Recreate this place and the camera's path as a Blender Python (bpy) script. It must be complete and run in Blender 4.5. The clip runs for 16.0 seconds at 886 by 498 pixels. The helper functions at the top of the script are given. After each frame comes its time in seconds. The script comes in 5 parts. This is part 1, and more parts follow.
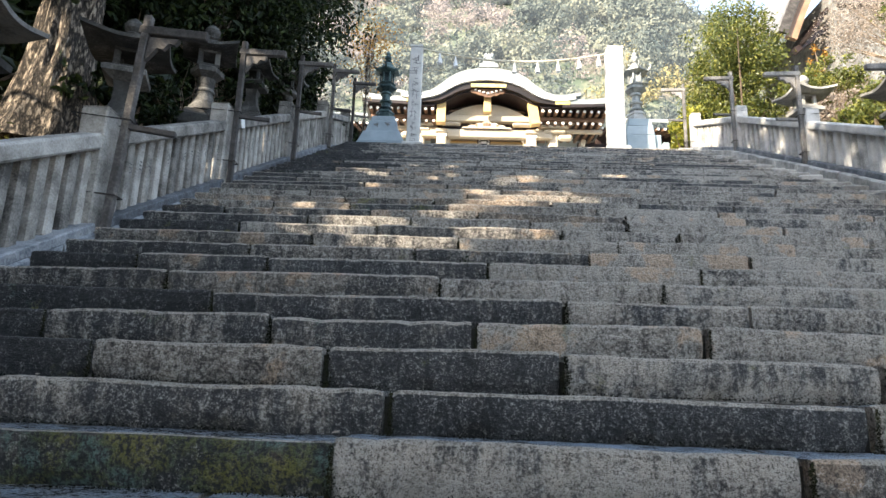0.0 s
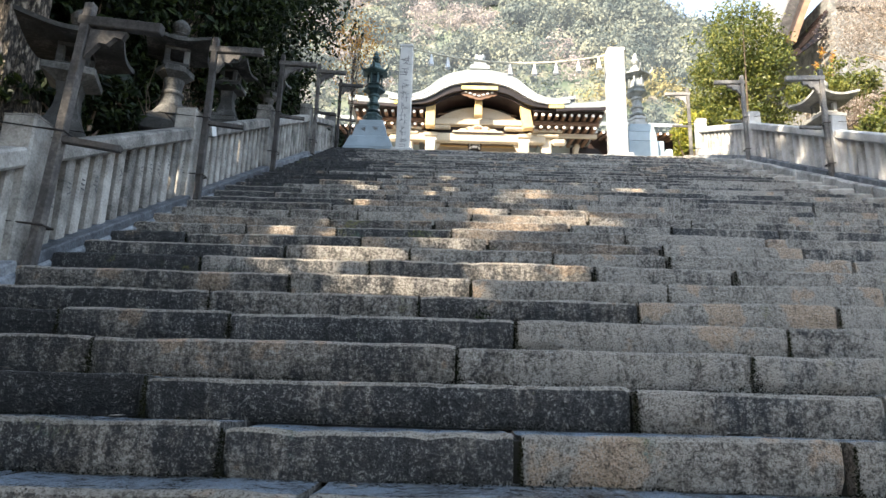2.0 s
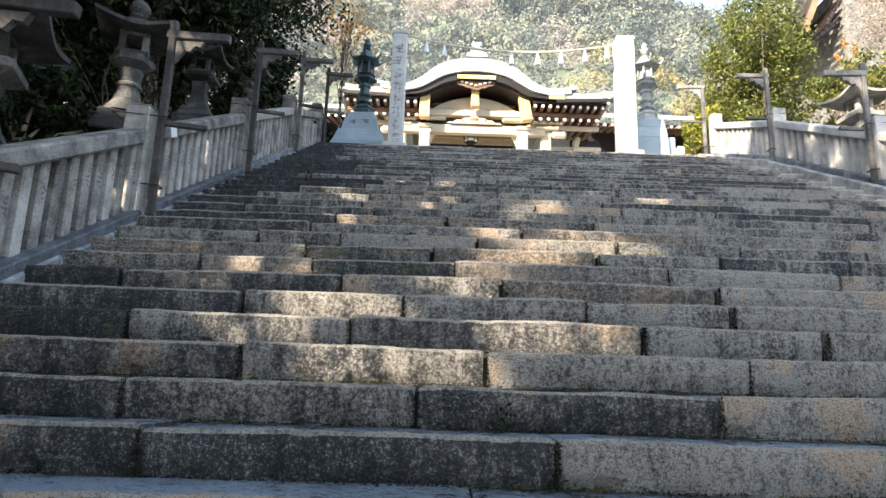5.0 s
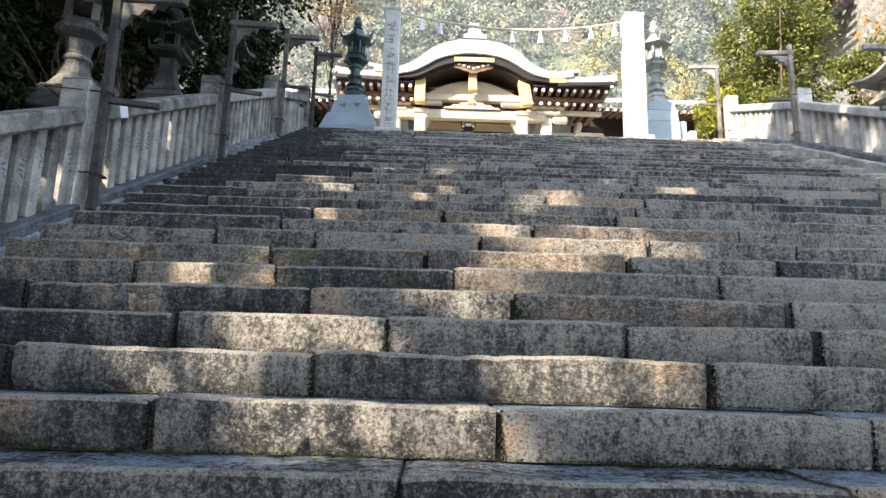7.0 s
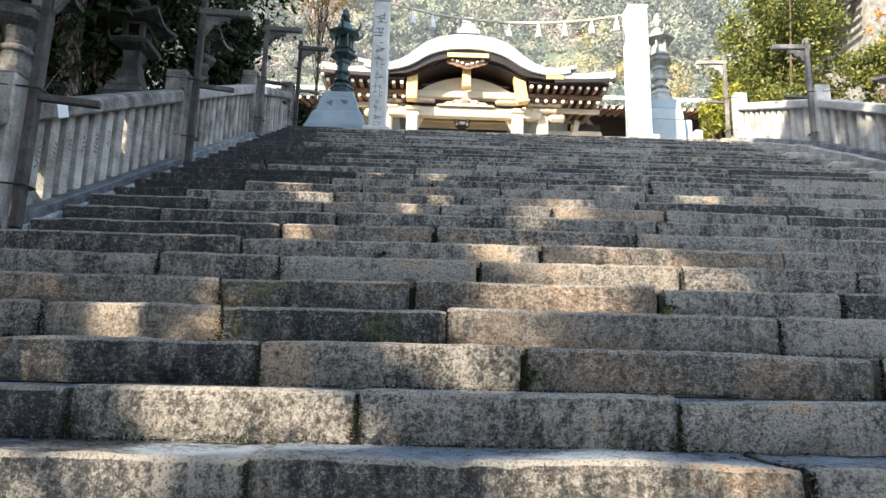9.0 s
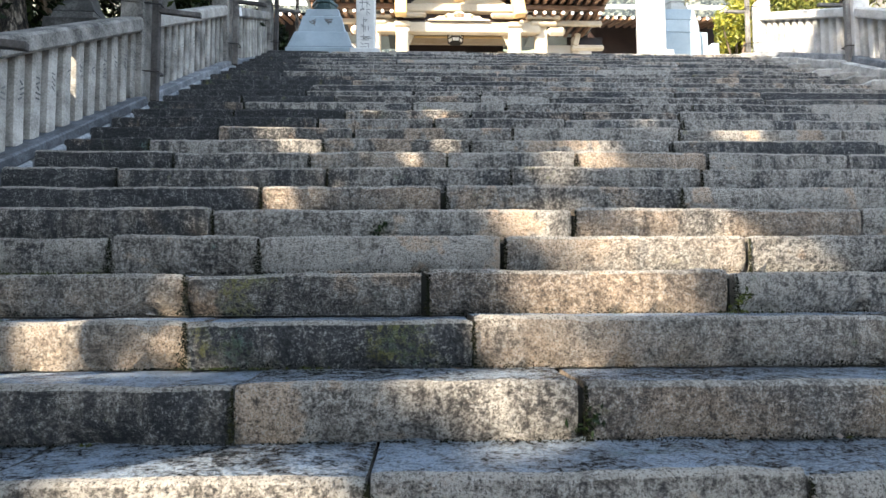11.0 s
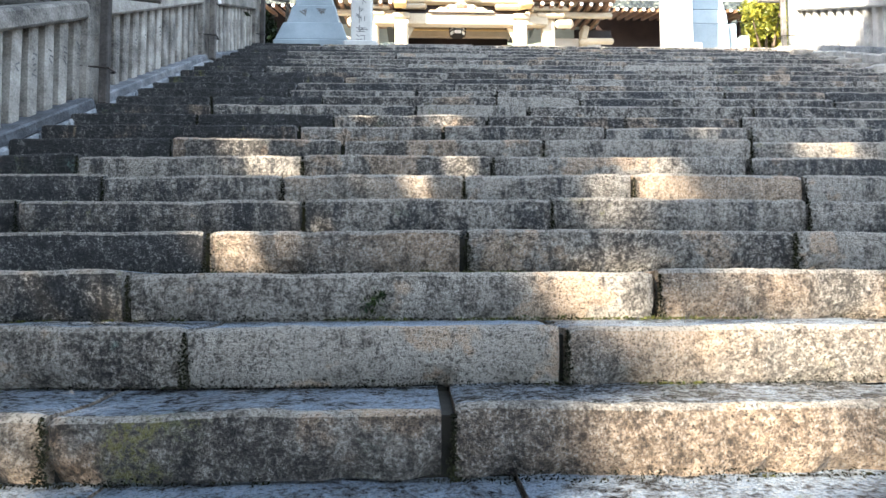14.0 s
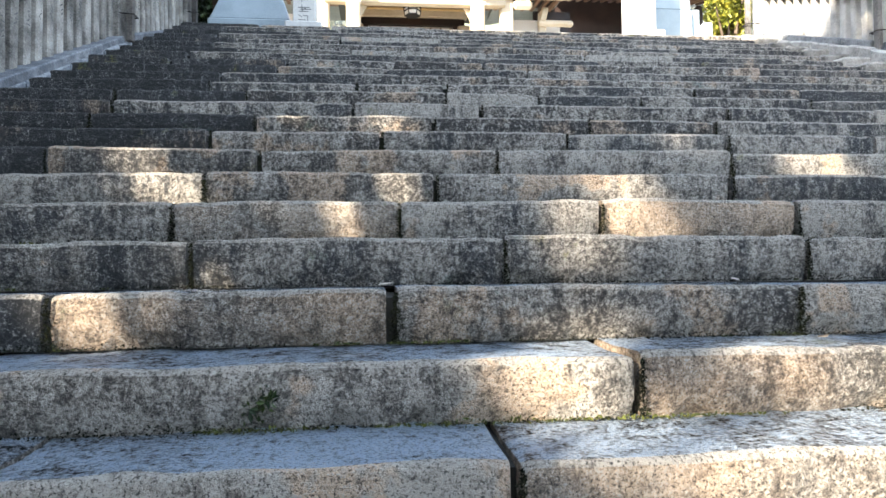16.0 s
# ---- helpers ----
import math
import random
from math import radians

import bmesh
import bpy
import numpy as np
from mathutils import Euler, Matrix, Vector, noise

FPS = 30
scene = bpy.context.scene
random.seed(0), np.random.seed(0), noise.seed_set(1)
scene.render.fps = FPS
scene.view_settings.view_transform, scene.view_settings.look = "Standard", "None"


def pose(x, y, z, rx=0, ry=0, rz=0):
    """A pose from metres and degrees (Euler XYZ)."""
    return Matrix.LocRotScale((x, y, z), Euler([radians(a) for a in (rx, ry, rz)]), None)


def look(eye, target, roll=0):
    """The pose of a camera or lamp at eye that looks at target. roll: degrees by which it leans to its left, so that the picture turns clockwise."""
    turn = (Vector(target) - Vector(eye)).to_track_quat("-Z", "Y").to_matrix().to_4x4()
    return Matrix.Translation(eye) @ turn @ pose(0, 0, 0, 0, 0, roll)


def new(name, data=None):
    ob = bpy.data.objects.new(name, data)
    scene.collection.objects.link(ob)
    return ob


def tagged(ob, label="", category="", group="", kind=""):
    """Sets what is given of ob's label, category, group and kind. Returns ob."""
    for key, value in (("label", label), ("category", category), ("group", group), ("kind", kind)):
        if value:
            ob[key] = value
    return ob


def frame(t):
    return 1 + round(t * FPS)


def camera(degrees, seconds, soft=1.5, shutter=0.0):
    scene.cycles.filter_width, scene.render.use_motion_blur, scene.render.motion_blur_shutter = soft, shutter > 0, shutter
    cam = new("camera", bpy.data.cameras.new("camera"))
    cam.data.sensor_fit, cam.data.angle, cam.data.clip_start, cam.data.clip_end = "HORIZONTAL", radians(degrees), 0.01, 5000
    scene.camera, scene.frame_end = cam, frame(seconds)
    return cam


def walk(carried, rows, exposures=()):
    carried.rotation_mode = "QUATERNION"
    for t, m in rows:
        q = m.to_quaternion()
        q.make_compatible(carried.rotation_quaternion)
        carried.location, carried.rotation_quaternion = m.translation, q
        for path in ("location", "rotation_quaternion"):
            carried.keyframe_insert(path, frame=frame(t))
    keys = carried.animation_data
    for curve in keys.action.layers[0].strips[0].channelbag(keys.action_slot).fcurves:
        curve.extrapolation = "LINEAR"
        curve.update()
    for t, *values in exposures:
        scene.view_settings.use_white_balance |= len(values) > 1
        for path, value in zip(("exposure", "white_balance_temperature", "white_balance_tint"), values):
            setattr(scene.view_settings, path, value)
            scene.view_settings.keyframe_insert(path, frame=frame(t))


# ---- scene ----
cam = camera(69.6, 16.0)
PATH = [
    (0, (0.234, -0.037, 0.334), (0.173, 1.908, 0.798), 2.0),
    (0.5, (0.129, 0.152, 0.548), (0.069, 2.095, 1.016), 1.7),
    (1, (0.169, 0.375, 0.579), (0.112, 2.322, 1.036), 1.8),
    (1.5, (0.17, 0.622, 0.74), (0.132, 2.564, 1.218), 1.7),
    (2, (0.029, 0.909, 0.86), (0.014, 2.853, 1.329), 1.7),
    (2.5, (-0.042, 1.056, 0.932), (-0.044, 3.006, 1.377), 1.8),
    (3, (-0.021, 1.303, 1.081), (-0.022, 3.255, 1.514), 1.7),
    (3.5, (-0.025, 1.443, 1.144), (-0.035, 3.395, 1.577), 1.7),
    (4, (-0.059, 1.682, 1.283), (-0.066, 3.634, 1.719), 1.5),
    (4.2, (-0.058, 1.716, 1.334), (-0.062, 3.668, 1.769), 1.7),
    (6.3, (-0.079, 2.573, 1.623), (-0.057, 4.532, 2.025), 1.7),
    (6.5, (-0.09, 2.673, 1.631), (-0.068, 4.634, 2.021), 1.7),
    (7, (-0.052, 2.869, 1.805), (-0.031, 4.83, 2.2), 1.6),
    (7.5, (-0.074, 3.069, 1.814), (-0.05, 5.031, 2.201), 1.7),
    (8, (-0.115, 3.249, 2.005), (-0.087, 5.209, 2.399), 1.5),
    (8.5, (-0.086, 3.429, 2.009), (-0.056, 5.391, 2.395), 1.7),
    (9, (-0.035, 3.626, 2.152), (0.007, 5.588, 2.539), 1.4),
    (9.2, (-0.033, 3.672, 2.162), (0.016, 5.65, 2.456), 1.5),
    (11.3, (-0.163, 4.399, 2.605), (-0.097, 6.394, 2.738), -0.3),
    (11.5, (-0.181, 4.464, 2.614), (-0.116, 6.459, 2.751), -0.2),
    (12, (-0.246, 4.67, 2.701), (-0.177, 6.665, 2.823), -0.2),
    (12.5, (-0.271, 4.76, 2.801), (-0.208, 6.755, 2.936), -0.3),
    (13, (-0.187, 4.961, 2.827), (-0.124, 6.957, 2.928), -0.6),
    (13.5, (-0.131, 5.211, 2.961), (-0.063, 7.205, 3.094), -0.3),
    (14, (-0.197, 5.411, 2.98), (-0.127, 7.406, 3.096), -0.2),
    (14.5, (-0.238, 5.547, 3.138), (-0.171, 7.542, 3.27), -0.6),
    (15, (-0.19, 5.67, 3.136), (-0.11, 7.665, 3.252), -0.5),
    (15.5, (-0.079, 5.831, 3.265), (0.035, 7.825, 3.375), -0.6),
    (16, (-0.042, 6.023, 3.307), (0.154, 8.012, 3.359), -0.6),
]
walk(cam, [(t, look(eye, target, roll)) for t, eye, target, roll in PATH], [(0, 2.02), (9.2, 2.0), (11.5, 2.50), (16, 2.72)])

# ---- light ----
SUN_AZ, SUN_EL = radians(46), radians(27)     # light travels towards +y turned to +x, and down
SUN = Vector((math.sin(SUN_AZ) * math.cos(SUN_EL), math.cos(SUN_AZ) * math.cos(SUN_EL), -math.sin(SUN_EL)))
world = bpy.data.worlds.new("sky")
scene.world = world
world.use_nodes = True
sky = world.node_tree.nodes.new("ShaderNodeTexSky")
sky.sky_type, sky.sun_disc = "NISHITA", False
sky.sun_elevation, sky.sun_rotation = SUN_EL, SUN_AZ + math.pi
sky.air_density, sky.dust_density = 1.0, 2.0
haze = world.node_tree.nodes.new("ShaderNodeMix")       # thin white winter haze over the whole sky
haze.data_type = "RGBA"
haze.inputs[0].default_value, haze.inputs[7].default_value = 0.6, (2.55, 3.10, 3.82, 1)
world.node_tree.links.new(sky.outputs[0], haze.inputs[6])
world.node_tree.links.new(haze.outputs[2], world.node_tree.nodes["Background"].inputs[0])
world.node_tree.nodes["Background"].inputs[1].default_value = 0.15
lamp = bpy.data.lights.new("sun", "SUN")
lamp.energy, lamp.angle, lamp.color = 4.0, radians(0.6), (1.0, 0.87, 0.69)
sun = new("sun", lamp)
sun.rotation_euler = SUN.to_track_quat("-Z", "Y").to_euler()

# ---- materials ----
def nodes_of(name):
    m = bpy.data.materials.new(name)
    m.use_nodes = True
    nt = m.node_tree
    return m, nt, nt.nodes["Principled BSDF"]


def ramp(nt, fac, stops):
    r = nt.nodes.new("ShaderNodeValToRGB")
    while len(r.color_ramp.elements) < len(stops):
        r.color_ramp.elements.new(0.5)
    for e, (p, c) in zip(r.color_ramp.elements, stops):
        e.position, e.color = p, (*c, 1)
    nt.links.new(fac, r.inputs[0])
    return r.outputs[0]


def noise_tex(nt, vec, scale, detail=4, rough=0.55):
    n = nt.nodes.new("ShaderNodeTexNoise")
    n.inputs["Scale"].default_value, n.inputs["Detail"].default_value, n.inputs["Roughness"].default_value = scale, detail, rough
    nt.links.new(vec, n.inputs["Vector"])
    return n.outputs[0]


def maths(nt, op, a, b):
    n = nt.nodes.new("ShaderNodeMath")
    n.operation = op
    for i, v in enumerate((a, b)):
        if isinstance(v, (int, float)):
            n.inputs[i].default_value = v
        else:
            nt.links.new(v, n.inputs[i])
    return n.outputs[0]


def mixed(nt, fac, a, b, mode="MIX"):
    n = nt.nodes.new("ShaderNodeMix")
    n.data_type, n.blend_type = "RGBA", mode
    for i, v in ((0, fac), (6, a), (7, b)):
        if isinstance(v, (int, float)):
            n.inputs[i].default_value = v
        elif isinstance(v, tuple):
            n.inputs[i].default_value = (*v, 1)
        else:
            nt.links.new(v, n.inputs[i])
    return n.outputs[2]


def shifted(nt, spread=40.0):
    """World position, moved by a random step for each object."""
    g, o = nt.nodes.new("ShaderNodeNewGeometry"), nt.nodes.new("ShaderNodeObjectInfo")
    c = nt.nodes.new("ShaderNodeCombineXYZ")
    nt.links.new(maths(nt, "MULTIPLY", o.outputs["Random"], spread), c.inputs[0])
    a = nt.nodes.new("ShaderNodeVectorMath")
    nt.links.new(g.outputs["Position"], a.inputs[0]), nt.links.new(c.outputs[0], a.inputs[1])
    return a.outputs[0], o.outputs["Random"]


def bump(nt, bsdf, height, strength, dist):
    b = nt.nodes.new("ShaderNodeBump")
    b.inputs["Strength"].default_value, b.inputs["Distance"].default_value = strength, dist
    nt.links.new(height, b.inputs["Height"]), nt.links.new(b.outputs[0], bsdf.inputs["Normal"])


def surface(name, dark, mid, light, scale=3.0, grain=30.0, rough=0.8, relief=0.5, dist=0.01, metal=0.0, vary=0.25, spec=0.5):
    """A mottled surface: broad stains, fine grain, relief, and a random shade for each object."""
    m, nt, b = nodes_of(name)
    vec, rnd = shifted(nt)
    broad, fine = noise_tex(nt, vec, scale, 5), noise_tex(nt, vec, grain, 6, 0.65)
    f = maths(nt, "ADD", maths(nt, "MULTIPLY", broad, 0.6), maths(nt, "MULTIPLY", fine, 0.4))
    f = maths(nt, "ADD", f, maths(nt, "MULTIPLY", maths(nt, "SUBTRACT", rnd, 0.5), vary))
    nt.links.new(ramp(nt, f, [(0.32, dark), (0.5, mid), (0.68, light)]), b.inputs["Base Color"])
    nt.links.new(maths(nt, "ADD", rough - 0.12, maths(nt, "MULTIPLY", fine, 0.24)), b.inputs["Roughness"])
    b.inputs["Metallic"].default_value = metal
    b.inputs["Specular IOR Level"].default_value = spec
    bump(nt, b, f, relief, dist)
    return m


def step_stone_material(name, lighter, warmth, stains, green, gloss=0.0, sky_tint=0.0, soft=1.0):
    """Granite: soft clouds of weathering, rain streaks down the face, salt-and-pepper grain, blue-black stains, a warmer stone here and there."""
    m, nt, b = nodes_of(name)
    vec, rnd = shifted(nt)
    upright = nt.nodes.new("ShaderNodeMapping")
    upright.inputs["Scale"].default_value = (1.0, 1.0, 0.16)
    nt.links.new(vec, upright.inputs["Vector"])
    broad = noise_tex(nt, vec, 2.3, 4, 0.6)
    streak = noise_tex(nt, upright.outputs[0], 17.0, 6, 0.7)
    blotch = noise_tex(nt, vec, 13.0, 8, 0.75)
    grit = noise_tex(nt, vec, 52.0, 6, 0.78)
    fleck = noise_tex(nt, vec, 125.0, 4, 0.75)
    wn = nt.nodes.new("ShaderNodeTexWhiteNoise")
    wn.noise_dimensions = "1D"
    nt.links.new(rnd, wn.inputs["W"])
    shade = maths(nt, "ADD", maths(nt, "MULTIPLY", maths(nt, "SUBTRACT", rnd, 0.5), 0.05), lighter)
    tone = maths(nt, "ADD", maths(nt, "ADD", maths(nt, "MULTIPLY", blotch, 0.26), maths(nt, "MULTIPLY", broad, 0.20)), maths(nt, "ADD", maths(nt, "MULTIPLY", grit, 0.34), maths(nt, "ADD", maths(nt, "MULTIPLY", streak, 0.20), shade)))
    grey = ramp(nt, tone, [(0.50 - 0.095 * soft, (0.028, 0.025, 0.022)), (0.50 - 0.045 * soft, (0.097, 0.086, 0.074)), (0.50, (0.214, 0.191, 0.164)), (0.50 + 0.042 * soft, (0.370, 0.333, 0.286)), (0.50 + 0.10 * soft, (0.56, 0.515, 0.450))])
    # blue of the reflected sky, mixed into the grey of the treads
    cool = mixed(nt, sky_tint, grey, mixed(nt, 1.0, grey, (0.68, 0.94, 1.36), "MULTIPLY"))
    sand = mixed(nt, 1.0, grey, (1.24, 1.0, 0.80), "MULTIPLY")
    tint = ramp(nt, maths(nt, "ADD", maths(nt, "ADD", maths(nt, "MULTIPLY", wn.outputs[0], 0.6), 0.2), maths(nt, "MULTIPLY", maths(nt, "SUBTRACT", broad, 0.5), 2.6)), [(1.0 - warmth, (0, 0, 0)), (1.0 - warmth * 0.3, (1, 1, 1))])
    col = mixed(nt, maths(nt, "MULTIPLY", tint, 0.85 if warmth else 0.0), cool, sand)
    stain_at = maths(nt, "ADD", maths(nt, "ADD", maths(nt, "ADD", maths(nt, "MULTIPLY", broad, 0.6), maths(nt, "MULTIPLY", streak, 0.45)), maths(nt, "MULTIPLY", grit, 0.20)), maths(nt, "MULTIPLY", wn.outputs[0], 0.22))
    stain = ramp(nt, stain_at, [(stains, (1, 1, 1)), (stains + 0.11, (0, 0, 0))])
    dark = ramp(nt, tone, [(0.41, (0.015, 0.017, 0.019)), (0.50, (0.048, 0.053, 0.059)), (0.58, (0.112, 0.116, 0.120)), (0.64, (0.20, 0.20, 0.20))])
    col = mixed(nt, maths(nt, "MULTIPLY", stain, 0.85), col, dark)
    spots = ramp(nt, maths(nt, "ADD", maths(nt, "MULTIPLY", fleck, 0.6), maths(nt, "MULTIPLY", grit, 0.4)), [(0.540, (0, 0, 0)), (0.566, (1, 1, 1))])
    spots = maths(nt, "MULTIPLY", spots, ramp(nt, maths(nt, "ADD", maths(nt, "MULTIPLY", blotch, 0.55), maths(nt, "ADD", maths(nt, "MULTIPLY", streak, 0.45), lighter)), [(0.42, (0.10, 0.10, 0.10)), (0.56, (1, 1, 1))]))
    col = mixed(nt, maths(nt, "MULTIPLY", spots, 0.80), col, (0.56, 0.545, 0.505))
    pits = ramp(nt, fleck, [(0.40, (1, 1, 1)), (0.455, (0, 0, 0))])
    col = mixed(nt, maths(nt, "MULTIPLY", pits, 0.85), col, (0.022, 0.021, 0.020))
    moss = maths(nt, "MULTIPLY", ramp(nt, noise_tex(nt, vec, 3.1, 5, 0.65), [(0.64 - green, (0, 0, 0)), (0.71 - green, (1, 1, 1))]), ramp(nt, grit, [(0.46, (0, 0, 0)), (0.54, (1, 1, 1))]))
    lichen = ramp(nt, noise_tex(nt, vec, 5.0, 3, 0.6), [(0.42, (0.20, 0.19, 0.03)), (0.52, (0.09, 0.12, 0.04)), (0.60, (0.12, 0.21, 0.18))])
    col = mixed(nt, maths(nt, "MULTIPLY", moss, 0.75), col, lichen)
    nt.links.new(col, b.inputs["Base Color"])
    lo, hi = 0.46 - gloss, 0.76 - gloss
    nt.links.new(ramp(nt, tone, [(0.45, (lo, lo, lo)), (0.55, (hi, hi, hi))]), b.inputs["Roughness"])
    h = maths(nt, "ADD", maths(nt, "MULTIPLY", blotch, 0.7), maths(nt, "ADD", maths(nt, "MULTIPLY", grit, 0.6), maths(nt, "MULTIPLY", fleck, 0.35)))
    crease = maths(nt, "MINIMUM", maths(nt, "ABSOLUTE", maths(nt, "SUBTRACT", noise_tex(nt, vec, 21.0, 5, 0.62), 0.5), 0.0), 0.05)     # cracks and chisel hollows
    bump(nt, b, maths(nt, "ADD", h, maths(nt, "MULTIPLY", crease, 3.5)), 1.0, 0.045)
    return m


def bark_material():
    """Furrowed bark: long upright plates with dark cracks and grey weathered crests."""
    m, nt, b = nodes_of("furrowed_bark")
    vec, rnd = shifted(nt)
    flat = nt.nodes.new("ShaderNodeMapping")
    flat.inputs["Scale"].default_value = (1.0, 1.0, 0.30)
    nt.links.new(vec, flat.inputs["Vector"])
    ridge_n = noise_tex(nt, flat.outputs[0], 24.0, 6, 0.68)
    crack = maths(nt, "ABSOLUTE", maths(nt, "SUBTRACT", noise_tex(nt, flat.outputs[0], 15.0, 4, 0.6), 0.5), 0.0)
    fine = noise_tex(nt, vec, 60.0, 5, 0.7)
    f = maths(nt, "ADD", maths(nt, "MULTIPLY", ridge_n, 0.55), maths(nt, "ADD", maths(nt, "MULTIPLY", maths(nt, "MINIMUM", crack, 0.12), 2.0), maths(nt, "MULTIPLY", fine, 0.22)))
    nt.links.new(ramp(nt, f, [(0.38, (0.012, 0.010, 0.008)), (0.50, (0.075, 0.060, 0.046)), (0.58, (0.19, 0.155, 0.12)), (0.67, (0.42, 0.35, 0.27))]), b.inputs["Base Color"])
    b.inputs["Roughness"].default_value = 0.95
    bump(nt, b, f, 1.0, 0.06)
    return m


def leaf_material(name, a, b_, c, shine=0.45, through_light=0.25, patch=0.8, own=0.6, haze_glow=0.0, spec=0.5, wide=0.35):
    m, nt, b = nodes_of(name)
    g = nt.nodes.new("ShaderNodeNewGeometry")
    pos = noise_tex(nt, g.outputs["Position"], patch, 3)
    f = maths(nt, "ADD", maths(nt, "MULTIPLY", g.outputs["Random Per Island"], own), maths(nt, "MULTIPLY", pos, 1.0 - own))
    col = ramp(nt, f, [(0.5 - wide, a), (0.5, b_), (0.5 + wide, c)])
    nt.links.new(col, b.inputs["Base Color"])
    b.inputs["Roughness"].default_value, b.inputs["Specular IOR Level"].default_value = shine, spec
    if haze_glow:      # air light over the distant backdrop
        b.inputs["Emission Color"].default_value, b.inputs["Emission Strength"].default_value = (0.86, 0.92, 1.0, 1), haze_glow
    t = nt.nodes.new("ShaderNodeBsdfTranslucent")
    nt.links.new(col, t.inputs[0])
    x = nt.nodes.new("ShaderNodeMixShader")
    x.inputs[0].default_value = through_light
    nt.links.new(b.outputs[0], x.inputs[1]), nt.links.new(t.outputs[0], x.inputs[2])
    nt.links.new(x.outputs[0], nt.nodes["Material Output"].inputs[0])
    return m


STEP = step_stone_material("weathered_granite", 0.018, 0.14, 0.60, 0.0, soft=0.72)
STEP_DIM = step_stone_material("blue_black_stained_granite", -0.018, 0.08, 0.72, 0.0)
STEP_PALE = step_stone_material("pale_weathered_granite", 0.047, 0.12, 0.55, 0.0, soft=0.68)
STEP_WARM = step_stone_material("sandy_granite", 0.034, 0.85, 0.46, 0.0)
# black west-end stones, with the shade of fence and trees put in
STEP_SHADED = step_stone_material("shaded_black_granite", -0.062, 0.10, 0.86, 0.03)
# step edges: a paler stone paints the line where they catch the sky
STEP_EDGE_LIT = step_stone_material("sky_lit_edge_granite", 0.075, 0.12, 0.38, 0.0)
# treads: sky reflection is put into the colour as a blue tint
STEP_TREAD = step_stone_material("sky_tinted_tread_granite", 0.010, 0.0, 0.55, 0.0, 0.24, 1.0, 0.4)
STEP_UPPER = step_stone_material("lichened_upper_granite", -0.008, 0.24, 0.60, 0.0, soft=0.5)
STEP_MOSSY = step_stone_material("lichened_granite", -0.045, 0.2, 0.75, 0.22)
STEP_GREENISH = step_stone_material("dark_granite_with_lichen", -0.008, 0.15, 0.62, 0.10)
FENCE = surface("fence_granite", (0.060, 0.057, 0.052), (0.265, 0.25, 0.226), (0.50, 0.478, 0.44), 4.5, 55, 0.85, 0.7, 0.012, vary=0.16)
# east fence and curb: lighter copy of the granite, light put into the colour
FENCE_LIT = surface("lit_fence_granite", (0.20, 0.20, 0.19), (0.47, 0.46, 0.44), (0.64, 0.63, 0.61), 4.5, 55, 0.85, 0.7, 0.012, vary=0.16)
# lighter lantern stone for the east side, sunlight put into the colour
LANTERN_LIT = surface("lit_lantern_stone", (0.10, 0.10, 0.095), (0.24, 0.235, 0.22), (0.44, 0.43, 0.40), 4.0, 35, 0.9, 0.6, 0.012)
# curb and foot rails: skylight is put into the colour as blue
CURB = surface("sky_tinted_curb_granite", (0.038, 0.043, 0.050), (0.115, 0.127, 0.145), (0.29, 0.305, 0.32), 6.0, 48, 0.7, 0.9, 0.016)
# west lanterns: stone darkened to hold the shade of the trees
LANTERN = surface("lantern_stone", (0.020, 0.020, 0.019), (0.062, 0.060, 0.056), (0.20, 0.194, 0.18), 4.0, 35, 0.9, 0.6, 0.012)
PILLAR = surface("pillar_granite", (0.40, 0.39, 0.37), (0.56, 0.55, 0.52), (0.70, 0.68, 0.64), 3.0, 60, 0.8, 0.3, 0.004)
# pedestals: blue of the sky in shade, painted into pale granite
PEDESTAL = surface("sky_blue_pedestal_granite", (0.26, 0.32, 0.36), (0.35, 0.425, 0.47), (0.45, 0.525, 0.57), 2.0, 60, 0.7, 0.15, 0.003, vary=0.1)
ENGRAVED_PALE = surface("weathered_letters", (0.12, 0.12, 0.12), (0.19, 0.19, 0.185), (0.28, 0.28, 0.27), 3, 40)
ENGRAVED = surface("engraved_letters", (0.05, 0.05, 0.05), (0.085, 0.085, 0.085), (0.13, 0.13, 0.13), 3, 40)
BRONZE = surface("green_bronze", (0.012, 0.024, 0.026), (0.030, 0.060, 0.064), (0.095, 0.150, 0.145), 5.0, 30, 0.5, 0.3, 0.004, 0.4)
PALEBRONZE = surface("weathered_grey_bronze", (0.15, 0.165, 0.16), (0.31, 0.325, 0.315), (0.50, 0.505, 0.485), 5.0, 30, 0.6, 0.3, 0.004, 0.2)
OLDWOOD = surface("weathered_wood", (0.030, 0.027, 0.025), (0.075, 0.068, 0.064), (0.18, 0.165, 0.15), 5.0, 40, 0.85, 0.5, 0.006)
# east posts: lighter copy of the old wood, with the sunlight painted in
LITWOOD = surface("sunlit_post_wood", (0.09, 0.085, 0.08), (0.20, 0.19, 0.18), (0.34, 0.325, 0.30), 5.0, 40, 0.85, 0.5, 0.006)
PALEWOOD = surface("pale_cypress", (0.44, 0.36, 0.25), (0.54, 0.46, 0.34), (0.62, 0.55, 0.44), 1.5, 25, 0.6, 0.15, 0.003, vary=0.15)
GOLDWOOD = surface("honey_wood", (0.48, 0.32, 0.12), (0.62, 0.43, 0.18), (0.72, 0.54, 0.27), 1.5, 25, 0.5, 0.15, 0.003, vary=0.15)
